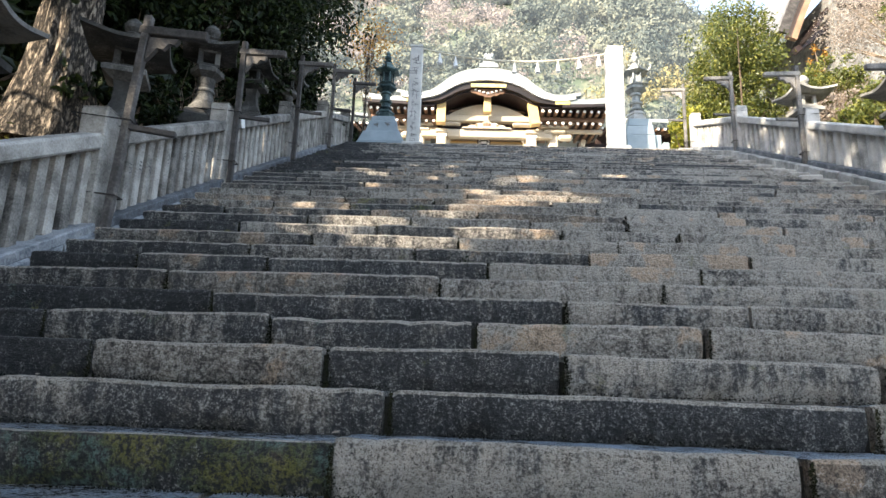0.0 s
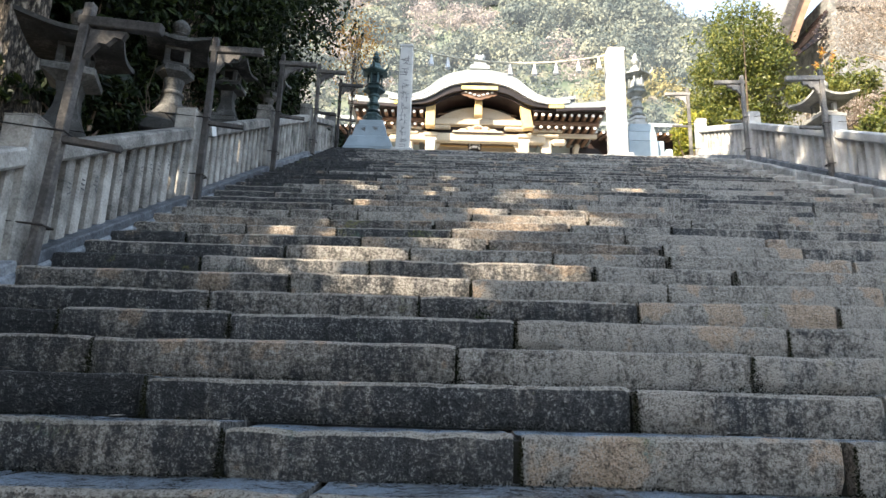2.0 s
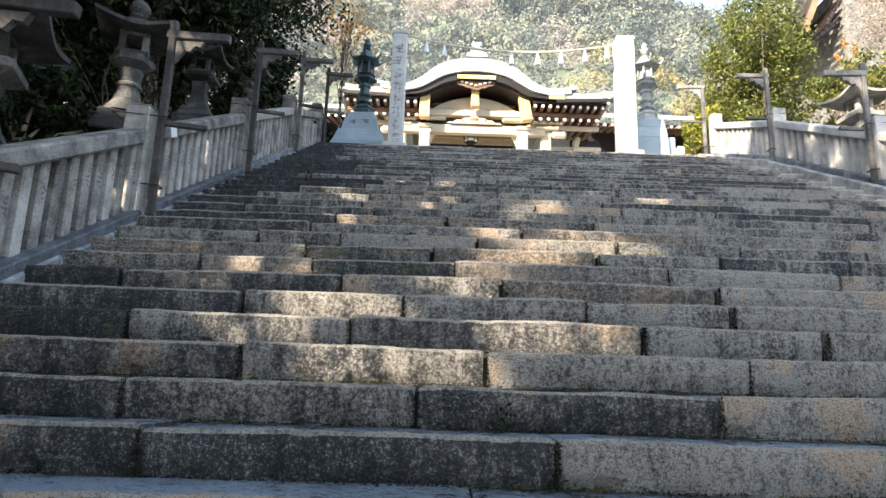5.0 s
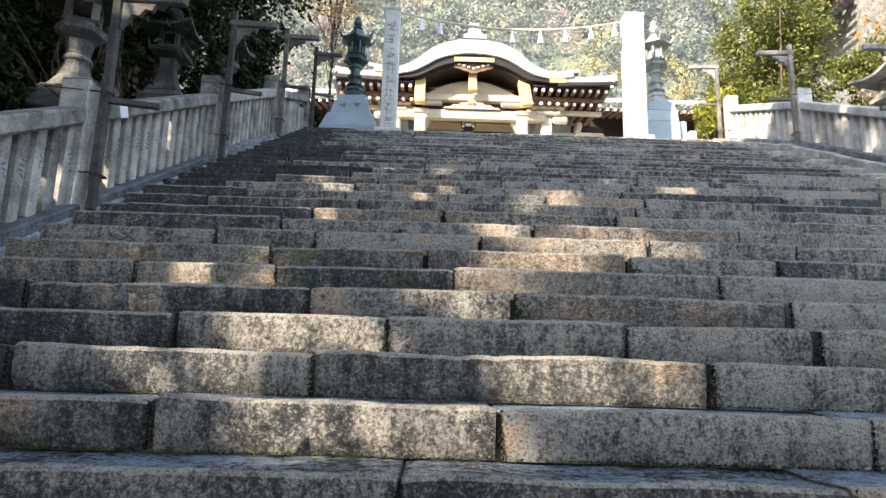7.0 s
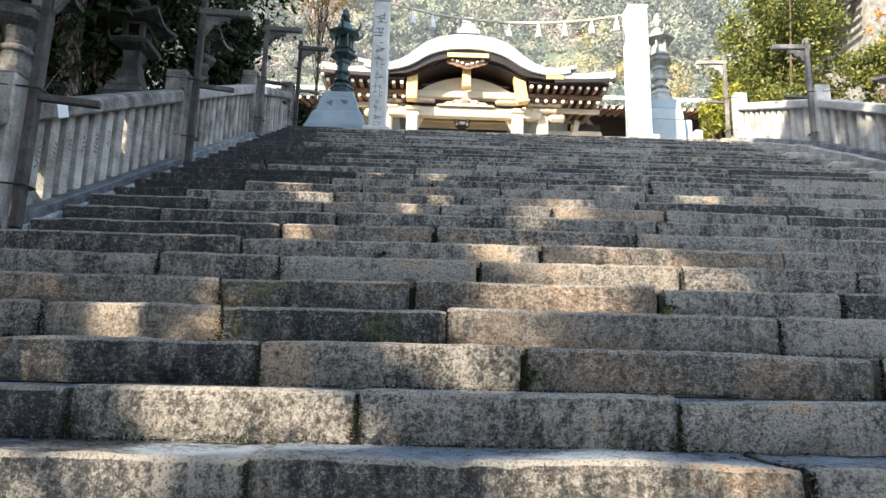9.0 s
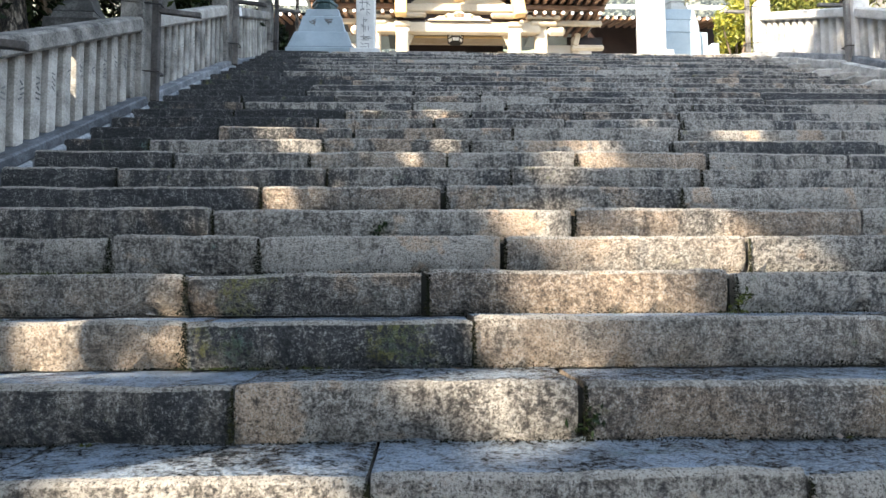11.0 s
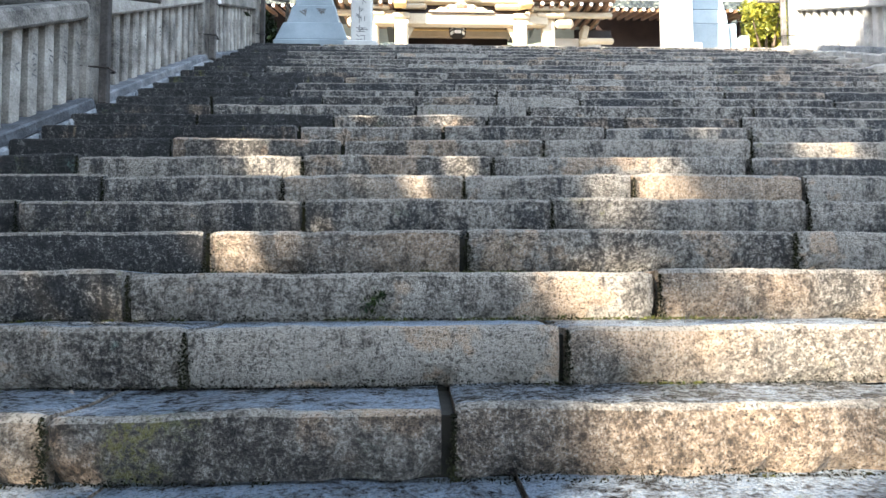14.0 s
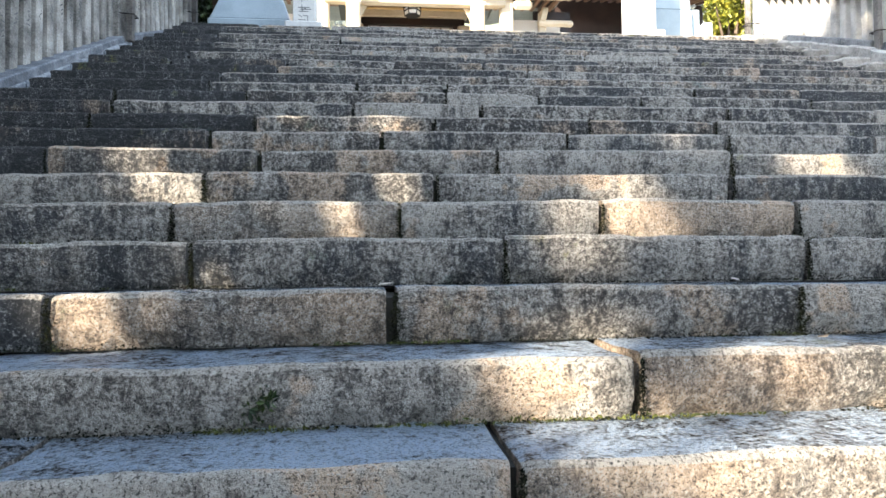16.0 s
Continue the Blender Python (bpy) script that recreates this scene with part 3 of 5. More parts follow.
for k in range(LOW, TOP + 1):
    w = 0.42 - 0.02 + shoulder_rng.uniform(-0.03, 0.01)
    block("end_stone", (XR + 0.065 + w / 2, front(k) + 0.21, top_of(k) - 0.12 + shoulder_rng.uniform(-0.02, 0.03)), (w, 0.40, 0.34), FENCE, shoulder, 0.03, pose(0, 0, 0, shoulder_rng.uniform(-2, 2) + 6, shoulder_rng.uniform(-3, 3), shoulder_rng.uniform(-2, 2)))


# ---- stone fences ----
def fence_bay(x, ya, yb, lift, n, label, out):
    """A bay of the stone fence: an upright post at its upper end, rail, foot rail and square balusters that follow the slope."""
    bay = thing("stone_fence", label, "fence", "stone fence bays along the steps", (x, ya, fence_line(ya) + lift))
    rise = fence_line(yb) + lift - (fence_line(ya) + lift)
    run = yb - ya
    stone, low = (FENCE, 0.10) if out < 0 else (FENCE_LIT, 0.0)
    slope = math.degrees(math.atan2(rise, run))
    m = pose(0, 0, 0, slope, 0, 0)
    length = math.hypot(run, rise)
    mid = (0, run / 2, rise / 2)
    block("rail", (0, mid[1], mid[2] + 0.76), (0.24, length - 0.21, 0.145), stone, bay, 0.022, m)
    block("foot_rail", (out * -0.02, mid[1], mid[2] + 0.045 - low), (0.31, length - 0.2, 0.09), CURB, bay, 0.012, m)
    rng = random.Random(int(ya * 100 + x * 10))
    for i in range(n):
        u = (i + 0.75) / (n + 0.5)
        h = 0.66 + low
        block("baluster", (rng.uniform(-0.004, 0.004), run * u, rise * u + 0.06 - low + h / 2), (0.108, 0.105, h), stone, bay, 0.014, pose(0, 0, 0, rng.uniform(-0.8, 0.8), rng.uniform(-0.8, 0.8), 0))
    block("post", (0, run, rise + 0.43), (0.25, 0.25, 1.20), stone, bay, 0.014)
    cap = lathe(bmesh.new(), [(0.168, 0), (0.172, 0.012), (0.0, 0.045)], 4, (0, run, rise + 1.03), math.pi / 4)
    part("post_cap", cap, stone, bay)
    return bay


WEST_POSTS = [-0.2, 2.6, 5.35, 8.05, 10.95, 13.75, 16.35]
EAST_POSTS = [5.3, 8.05, 10.8, 13.5, 16.15]
for a, b in zip(WEST_POSTS, WEST_POSTS[1:]):
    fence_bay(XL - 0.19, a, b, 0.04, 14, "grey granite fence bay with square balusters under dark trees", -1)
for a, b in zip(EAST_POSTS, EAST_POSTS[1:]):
    fence_bay(XR + 0.70, a, b, 0.12, 13, "granite fence bay with square balusters, east light put into its pale colour", 1)


def strokes(x, side, posts):
    """Donors' letters cut in the balusters, too small to read: short dark bars."""
    rng = random.Random(5)
    bm = bmesh.new()
    for a, b in zip(posts, posts[1:]):
        for i in range(14):
            y = a + (b - a) * (i + 0.75) / 14.5
            z = fence_line(a) + (fence_line(b) - fence_line(a)) * (i + 0.75) / 14.5 + 0.04
            for j in range(rng.randint(3, 5)):
                box(bm, (x + side * 0.0545, y + rng.uniform(-0.012, 0.012), z + 0.46 - 0.040 * j), (0.005, rng.uniform(0.030, 0.055), 0.011), 0, pose(0, 0, 0, rng.choice((0, 0, 35, -35)), 0, 0))
    return bm


tagged(part("carved_letters", strokes(XL - 0.19, 1, WEST_POSTS[2:]), ENGRAVED), "unreadable dark letters cut in the balusters", "carving", kind="stuff")


# ---- wooden lamp posts ----
def lamp_post(x, y, foot, side, height, group, tilt=0):
    t = thing("wooden_post", "weathered grey wooden post with a short arm at the fence", "post", group, (x, y, foot))
    t.matrix_basis = pose(x, y, foot, 0, tilt, 0)
    h, wood = height, OLDWOOD if side > 0 else LITWOOD
    block("pole", (0, 0, h / 2 - 0.05), (0.074, 0.074, h + 0.1), wood, t, 0.008)
    block("arm", (side * 0.27, 0, h - 0.17), (0.66, 0.075, 0.085), wood, t, 0.008, pose(0, 0, 0, 0, side * 2.5, 0))
    bm = prism(bmesh.new(), [(side * 0.05, h - 0.23), (side * 0.34, h - 0.235), (side * 0.31, h - 0.30), (side * 0.25, h - 0.285), (side * 0.20, h - 0.35), (side * 0.14, h - 0.34), (side * 0.05, h - 0.47)], -0.025, 0.025)
    part("bracket", bm, wood, t)
    for z in (0.20, 0.92):
        b = bmesh.new()
        ring = [(-0.062, -0.062), (0.062, -0.062), (0.062, 0.062), (-0.062, 0.062)]
        s = [(0.0, -0.075), (-side * 0.43, -0.16), (-side * 0.43, 0.16), (0.0, 0.075), (side * 0.062, 0.062), (side * 0.062, -0.062), (0.0, -0.075)]
        tube(b, [(px, py, z) for px, py in s], [0.009] * len(s), 6)
        part("strap", b, IRON, t)
    block("stub", (side * 0.24, 0.02, 0.86), (0.42, 0.055, 0.05), wood, t, 0.005, pose(0, 0, 0, 0, side * 3, 8))
    return t


for y in WEST_POSTS[1:]:
    lamp_post(XL + 0.02, y - 0.02, fence_line(y) + 0.05, 1, 2.02, "wooden posts along the steps", 3.0 if 5 < y < 6 else 0.0)
for y in EAST_POSTS:
    lamp_post(XR + (0.54 if y < 16 else 0.42), y - 0.02, fence_line(y) + 0.12, -1, 1.92, "wooden posts along the steps")


# ---- stone lanterns ----
def square_ring(bm, profile, at=(0, 0, 0)):
    return lathe(bm, [(r * math.sqrt(2), z) for r, z in profile], 4, at, math.pi / 4)


def swept_roof(bm, half, z, h, lift, sides=4):
    """A lantern roof: eaves that sweep up at the corners, hollow slopes rising to the finial."""
    n = 10
    rings = []
    for r, zz, sw in ((half * 0.55, z + 0.02, 0), (half, z, 1), (half * 1.01, z + 0.045, 1), (half * 0.62, z + h * 0.38, 0.25), (half * 0.34, z + h * 0.72, 0), (half * 0.20, z + h, 0)):
        ring = []
        for k in range(sides * n):
            a = 2 * math.pi * k / (sides * n) + math.pi / sides
            edge = 2 * math.pi / sides
            off = ((a - math.pi / sides + edge / 2) % edge) - edge / 2
            rad = r / math.cos(edge / 2 - abs(off)) if sides == 4 else r * (1 + 0.08 * (1 - abs(off) / (edge / 2)))
            corner = max(0.0, 1 - abs(off) / (edge / 2)) ** 2.2
            ring.append(bm.verts.new((rad * math.cos(a) * (1 + 0.05 * sw * corner), rad * math.sin(a) * (1 + 0.05 * sw * corner), zz + lift * sw * corner)))
        rings.append(ring)
    for p, q in zip(rings, rings[1:]):
        for k in range(len(p)):
            bm.faces.new((p[k], p[(k + 1) % len(p)], q[(k + 1) % len(p)], q[k]))
    bm.faces.new(rings[0][::-1]), bm.faces.new(rings[-1])
    return bm


def stone_lantern(at, s, label, round_shaft=False, turn=0, LANTERN=LANTERN, brim=0.43):
    t = thing("stone_lantern", label, "stone lantern", "stone lanterns beside the steps", at, turn=turn)
    block("base", (0, 0, 0.07 * s), (0.72 * s, 0.72 * s, 0.20 * s), LANTERN, t, 0.02)
    block("plinth", (0, 0, 0.22 * s), (0.60 * s, 0.60 * s, 0.12 * s), LANTERN, t, 0.02, None, 0.92)
    prof = [(0.27, 0.28), (0.24, 0.34), (0.17, 0.46), (0.125, 0.62), (0.115, 0.78), (0.135, 0.92)]
    if round_shaft:
        b = lathe(bmesh.new(), [(r * s * 1.12, z * s) for r, z in prof] + [(0.165 * s, 0.93 * s)], 20)
        part("shaft", b, LANTERN, t)
        part("shaft_band", lathe(bmesh.new(), [(0.145 * s, 0.66 * s), (0.16 * s, 0.68 * s), (0.16 * s, 0.71 * s), (0.145 * s, 0.73 * s)], 20), LANTERN, t)
        part("platform", lathe(bmesh.new(), [(0.16 * s, 0.92 * s), (0.27 * s, 1.0 * s), (0.275 * s, 1.08 * s), (0.22 * s, 1.11 * s)], 6), LANTERN, t)
    else:
        part("shaft", square_ring(bmesh.new(), [(r * s, z * s) for r, z in prof]), LANTERN, t)
        part("platform", square_ring(bmesh.new(), [(0.14 * s, 0.92 * s), (0.28 * s, 1.0 * s), (0.285 * s, 1.07 * s), (0.23 * s, 1.11 * s)]), LANTERN, t)
    for sx in (-1, 1):
        for sy in (-1, 1):
            block("fire_box_post", (sx * 0.135 * s, sy * 0.135 * s, 1.25 * s), (0.08 * s, 0.08 * s, 0.30 * s), LANTERN, t, 0.006)
    block("fire_box_sill", (0, 0, 1.13 * s), (0.36 * s, 0.36 * s, 0.06 * s), LANTERN, t, 0.006)
    block("fire_box_head", (0, 0, 1.38 * s), (0.36 * s, 0.36 * s, 0.05 * s), LANTERN, t, 0.006)
    part("roof", swept_roof(bmesh.new(), brim * s, 1.39 * s, 0.27 * s, 0.10 * s), LANTERN, t, "wide stone roof with upturned corners")
    part("finial", lathe(bmesh.new(), [(0.09 * s, 1.64 * s), (0.14 * s, 1.68 * s), (0.09 * s, 1.72 * s), (0.13 * s, 1.78 * s), (0.135 * s, 1.84 * s), (0.09 * s, 1.91 * s), (0.01 * s, 1.97 * s)], 14), LANTERN, t)
    return t


def on_ground(x, y, dz=0.0):
    return (x, y, ground_height(x, y) + dz)


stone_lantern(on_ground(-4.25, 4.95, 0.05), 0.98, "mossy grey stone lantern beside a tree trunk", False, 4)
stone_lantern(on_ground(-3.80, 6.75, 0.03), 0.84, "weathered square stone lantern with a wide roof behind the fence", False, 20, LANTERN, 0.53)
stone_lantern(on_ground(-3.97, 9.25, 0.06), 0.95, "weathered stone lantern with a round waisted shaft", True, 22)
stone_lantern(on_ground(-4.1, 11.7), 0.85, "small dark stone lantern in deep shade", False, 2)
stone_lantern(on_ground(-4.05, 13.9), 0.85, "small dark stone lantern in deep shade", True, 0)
stone_lantern(on_ground(7.25, 12.3), 0.9, "sunlit grey stone lantern with an upswept roof", False, 6, LANTERN_LIT, 0.46)
stone_lantern(on_ground(7.35, 9.6), 1.0, "sunlit grey stone lantern with an upswept roof", False, -4, LANTERN_LIT)


# ---- pillars, rope, pedestals, bronze lanterns ----
def stone_pillar(x, y, w, top, label, letters):
    t = thing("stone_pillar", label, "stone pillar", "pair of stone pillars", (x, y, LANDING - 0.02))
    h = top - LANDING
    block("shaft", (0, 0, h / 2), (w, w, h), PILLAR, t, 0.018, None, 0.97)
    part("cap", lathe(bmesh.new(), [(w * 0.70, 0), (w * 0.73, 0.03), (w * 0.70, 0.08), (0.01, 0.17)], 4, (0, 0, h), math.pi / 4), PILLAR, t)
    block("foot", (0, 0, 0.12), (w + 0.22, w + 0.22, 0.24), PILLAR, t, 0.02)
    if letters:
        rng = random.Random(11)
        bm = bmesh.new()
        for i in range(9):
            zc = h - 0.42 - i * 0.335
            for j in range(rng.randint(9, 12)):
                a = rng.choice((0, 0, 0, 0, 90, 90, 90, 38, -38))
                long = rng.uniform(0.05, 0.11) if a in (38, -38) else rng.uniform(0.07, 0.19)
                box(bm, (rng.choice((-0.06, -0.03, 0.0, 0.03, 0.06)), -w / 2 * 0.985 - 0.003, zc + rng.choice((-0.10, -0.07, -0.035, 0.0, 0.035, 0.07, 0.10))), (long, 0.008, 0.012), 0, pose(0, 0, 0, 0, a, 0))
        part("carved_letters", bm, ENGRAVED_PALE, t, "unreadable letters cut in the stone")
    return t


stone_pillar(-1.22, 16.4, 0.36, 10.12, "grey granite pillar with a carved inscription", True)
stone_pillar(4.37, 16.4, 0.44, 10.16, "pale granite pillar in full sun", False)

rope = thing("sacred_rope", "pale straw rope with white paper tassels between the pillars", "rope", at=(0, 0, 0))
pa, pb = Vector((-1.05, 16.32, 10.10)), Vector((4.16, 16.3, 10.04))
curve = []
for i in range(25):
    u = i / 24
    p = pa.lerp(pb, u)
    curve.append((p.x, p.y, p.z - 0.33 * 4 * u * (1 - u)))
part("cord", tube(bmesh.new(), curve, [0.022 + 0.010 * math.sin(math.pi * i / 24) for i in range(25)], 8), STRAW, rope)
for i, u in enumerate((0.095, 0.18, 0.50, 0.625, 0.735, 0.85, 0.955)):
    p = pa.lerp(pb, u)
    z = p.z - 0.33 * 4 * u * (1 - u)
    bm = lathe(bmesh.new(), [(0.012, 0.0), (0.022, -0.05), (0.030, -0.08), (0.055, -0.20), (0.075, -0.34)][::-1], 7, (p.x, p.y, z - 0.01))
    part("tassel", bm, PAPER, rope)


def bronze_lantern(x, y, z, label, material):
    t = thing("bronze_lantern", label, "lantern", "pair of bronze lanterns", (x, y, z))
    t.scale = (1.06, 1.06, 1.18)
    part("foot", lathe(bmesh.new(), [(0.30, 0), (0.31, 0.07), (0.25, 0.09), (0.24, 0.16), (0.27, 0.18), (0.26, 0.22), (0.18, 0.26), (0.16, 0.30)], 6), material, t)
    part("lower_ring", lathe(bmesh.new(), [(0.15, 0.28), (0.19, 0.31), (0.19, 0.34), (0.14, 0.37)], 16), material, t)
    part("shaft", lathe(bmesh.new(), [(0.14, 0.36), (0.125, 0.40), (0.125, 0.47), (0.175, 0.49), (0.18, 0.53), (0.13, 0.56), (0.12, 0.62), (0.12, 0.70), (0.16, 0.72), (0.15, 0.78)], 16), material, t)
    part("platform", lathe(bmesh.new(), [(0.14, 0.77), (0.22, 0.83), (0.30, 0.87), (0.30, 0.91), (0.22, 0.93), (0.23, 0.97), (0.27, 1.0), (0.21, 1.03)], 6), material, t)
    for k in range(6):
        a = math.pi * k / 3
        block("fire_box_post", (0.185 * math.cos(a), 0.185 * math.sin(a), 1.17), (0.045, 0.045, 0.30), material, t, 0.004, pose(0, 0, 0, 0, 0, math.degrees(a)))
    part("fire_box", lathe(bmesh.new(), [(0.14, 1.02), (0.14, 1.32)], 6), material, t)
    rings = [(0.20, 1.30), (0.37, 1.345), (0.375, 1.38), (0.28, 1.42), (0.19, 1.48), (0.16, 1.56), (0.10, 1.62), (0.06, 1.63)]
    part("roof", lathe(bmesh.new(), rings, 6, (0, 0, 0), math.pi / 6), material, t, "six-sided bronze roof")
    for k in range(6):
        a = math.pi * k / 3 + math.pi / 6
        hook = [(r * math.cos(a), r * math.sin(a), h) for r, h in ((0.31, 1.36), (0.38, 1.38), (0.43, 1.44), (0.44, 1.50), (0.40, 1.52))]
        part("corner_curl", tube(bmesh.new(), hook, [0.030, 0.026, 0.022, 0.018, 0.012], 6), material, t)
    part("finial", lathe(bmesh.new(), [(0.06, 1.62), (0.12, 1.655), (0.06, 1.69), (0.10, 1.74), (0.105, 1.79), (0.06, 1.83), (0.075, 1.87), (0.05, 1.92), (0.005, 1.98)], 12), material, t)
    return t


def pedestal(x, y, tiers, label, steps):
    """Stacked tiers (width below, width above, height), each drawn in towards its top."""
    t = thing("stone_pedestal", label, "pedestal", "pair of lantern pedestals", (x, y, LANDING - 0.02))
    z = 0.0
    for w0, w1, h in tiers:
        block("tier", (0, 0, z + h / 2), (w0, w0, h), PEDESTAL, t, 0.018, None, w1 / w0)
        z += h
    if steps:
        block("side_block", (0.50, 0.05, 0.51), (0.20, 0.7, 1.02), PEDESTAL, t, 0.02)
        block("low_block", (0.69, 0.0, 0.37), (0.18, 0.85, 0.74), PEDESTAL, t, 0.02)
    else:
        rng = random.Random(3)
        w0, w1, h = tiers[-2]
        bm = bmesh.new()
        for cx in (-0.17, 0.13):
            for j in range(7):
                rz = rng.uniform(-0.07, 0.07)
                u = (z - tiers[-1][2] - 0.14 + rz - (z - tiers[-1][2] - h)) / h
                box(bm, (cx + rng.uniform(-0.05, 0.05), -(w0 + (w1 - w0) * u) / 2 - 0.002, z - tiers[-1][2] - 0.14 + rz), (rng.uniform(0.06, 0.13), 0.016, 0.014), 0, pose(0, 0, 0, 0, rng.choice((0, 0, 90, 35, -35)), 0))
        part("carved_letters", bm, ENGRAVED_PALE, t, "unreadable letters cut in the stone")["kind"] = "stuff"
    return z


zt = pedestal(-2.20, 17.6, ((1.42, 1.38, 0.56), (1.34, 1.08, 0.38), (0.98, 0.80, 0.39), (0.72, 0.68, 0.17)), "tapering granite pedestal in shade, sky blue put into its colour", False)
bronze_lantern(-2.20, 17.6, LANDING + zt - 0.03, "green bronze lantern on a stone pedestal", BRONZE)
zt = pedestal(5.24, 17.4, ((0.82, 0.80, 0.97), (0.78, 0.74, 0.28), (0.72, 0.62, 0.26)), "pale stepped granite pedestal, half in sun", True)
bronze_lantern(5.24, 17.4, LANDING + zt - 0.03, "weathered grey-green bronze lantern in sun", PALEBRONZE)

# ---- gate ----
CX = 1.14
gate = thing("shrine_gate", "pale cypress shrine gate with a curved undulating gable roof", "gate", at=(CX, 26.5, PODIUM))


def gate_profile(x):
    """Top of the undulating gable by distance from its middle."""
    return float(np.interp(abs(x), [0, 0.5, 1.0, 1.3, 1.6, 1.9, 2.15, 2.4, 2.8, 3.2, 3.95], [14.24, 14.22, 14.12, 14.01, 13.84, 13.58, 13.37, 13.20, 13.06, 13.06, 13.20])) - PODIUM


def gable_sheet(name, lo, hi, half, y0, y1, material, label=""):
    bm = bmesh.new()
    n = 48
    xs = [-half + 2 * half * i / n for i in range(n + 1)]
    thick = lambda x: 1.0 - 0.52 * smooth(1.5, 2.8, abs(x))
    prism(bm, [(x, gate_profile(x) - lo * thick(x)) for x in xs] + [(x, gate_profile(x) - hi * thick(x)) for x in reversed(xs)], y0, y1)
    return part(name, bm, material, gate, label)


gable_sheet("gable_roof", 0.0, 0.30, 3.92, -1.80, 4.5, ROOF, "grey-green copper sheet roof with a swelling gable")
gable_sheet("gable_edge", 0.305, 0.53, 3.7, -1.78, -1.5, WHITE, "pale verge under the roof edge")
gable_sheet("bargeboard", 0.535, 0.82, 3.3, -1.66, -1.48, DARKWOOD, "dark undulating bargeboard")
gable_sheet("gable_soffit", 0.83, 0.90, 2.6, -1.45, 3.8, DARKWOOD)
# ridge ornament
orn = bmesh.new()
prism(orn, [(-0.42, 4.84), (0.42, 4.84), (0.40, 5.0), (0.26, 5.05), (0.24, 5.22), (0.10, 5.25), (0.07, 5.42), (0.0, 5.50), (-0.07, 5.42), (-0.10, 5.25), (-0.24, 5.22), (-0.26, 5.05), (-0.40, 5.0)], -1.8, -1.55)
lathe(orn, [(0.09, 0), (0.09, 0.18), (0.03, 0.24)], 10, (-0.12, -1.6, 5.36)), lathe(orn, [(0.09, 0), (0.09, 0.18), (0.03, 0.24)], 10, (0.14, -1.6, 5.36))
part("ridge_ornament", orn, ROOF, gate, "pale carved ridge-end ornament")
part("ridge", box(bmesh.new(), (0, 1.4, 4.98), (0.42, 6.0, 0.26), 0.04), ROOF, gate)
# eaves beside the gable
for s in (-1, 1):
    bm = bmesh.new()
    prism(bm, [(s * 3.0, 3.52), (s * 4.2, 3.46), (s * 5.35, 3.62), (s * 5.35, 3.36), (s * 4.2, 3.20), (s * 3.0, 3.28)], -1.7, 3.6)
    part("eave_roof", bm, ROOF, gate, "side eave with upturned tip")
    block("eave_edge", (s * 4.25, -1.66, 3.20), (2.2, 0.10, 0.14), DARKWOOD, gate, 0.01, pose(0, 0, 0, 0, -s * 2.5, 0))
    block("hip_cap", (s * 5.2, -1.62, 3.28), (0.10, 0.14, 0.36), WHITE, gate, 0.01, pose(0, 0, 0, 0, s * 12, 0))
    for row, (z, y, x0, x1, n) in enumerate(((3.02, -1.45, 2.35, 5.0, 10), (2.66, -1.05, 2.30, 4.85, 9))):
        for i in range(n):
            x = s * (x0 + (x1 - x0) * i / (n - 1))
            block("rafter", (x, y + 1.3, z + 0.13), (0.12, 2.6, 0.14), RAFTER, gate, 0.01, pose(0, 0, 0, 6, 0, 0))
            tip = lathe(bmesh.new(), [(0.062, 0), (0.062, 0.02)], 10)
            bmesh.ops.transform(tip, matrix=pose(x, y - 0.005, z, 96, 0, 0), verts=tip.verts)
            part("rafter_tip", tip, WHITE, gate, "white painted rafter end")
        block("eave_beam", (s * 3.6, y + 0.55, z - 0.14), (2.9, 0.16, 0.16), PALEWOOD if row else RAFTER, gate, 0.012)
    block("eave_board", (s * 3.7, 0.2, 3.16), (2.9, 3.4, 0.05), DARKWOOD, gate, 0.004)
    block("gilt_plate", (s * 3.15, -1.72, 3.28), (0.62, 0.04, 0.17), GOLD, gate, 0.006)
    # slanting bracket posts beneath the gable
    block("bracket_post", (s * 1.98, -0.95, 3.03), (0.40, 0.36, 1.15), GOLDWOOD, gate, 0.02, pose(0, 0, 0, 0, -s * 9 if s > 0 else 0, 0))
    part("bracket_boss", lathe(bmesh.new(), [(0.085, 0), (0.10, 0.03), (0.05, 0.06)], 12, (s * 1.98, -1.15, 3.62)), WHITE, gate)
    # posts
    block("front_post", (s * 1.95, 0, 1.35), (0.44, 0.44, 2.7), PALEWOOD, gate, 0.05)
    block("front_post_head", (s * 1.95, -0.02, 2.56), (0.56, 0.56, 0.16), PALEWOOD, gate, 0.03)
    block("post_band", (s * 1.95, 0, 2.36), (0.47, 0.47, 0.10), WHITE, gate, 0.01)
    block("outer_post", (s * 2.92, 0.2, 1.35), (0.42, 0.42, 2.9), PALEWOOD, gate, 0.05)
    block("rear_post", (s * 1.95, 2.8, 1.35), (0.44, 0.44, 2.7), PALEWOOD, gate, 0.05)
    for z, w, h in ((2.78, 0.95, 0.16), (3.0, 1.25, 0.14)):
        block("bracket_arm", (s * 2.95, -0.1, z - 0.12), (w, 0.22, h), PALEWOOD, gate, 0.05)
    block("beam_nose", (s * 3.42, -0.02, 2.42), (0.62, 0.24, 0.30), PALEWOOD, gate, 0.09)
    block("side_wall", (s * 4.1, 1.2, 1.2), (1.75, 0.10, 2.4), PLASTER, gate, 0.005)
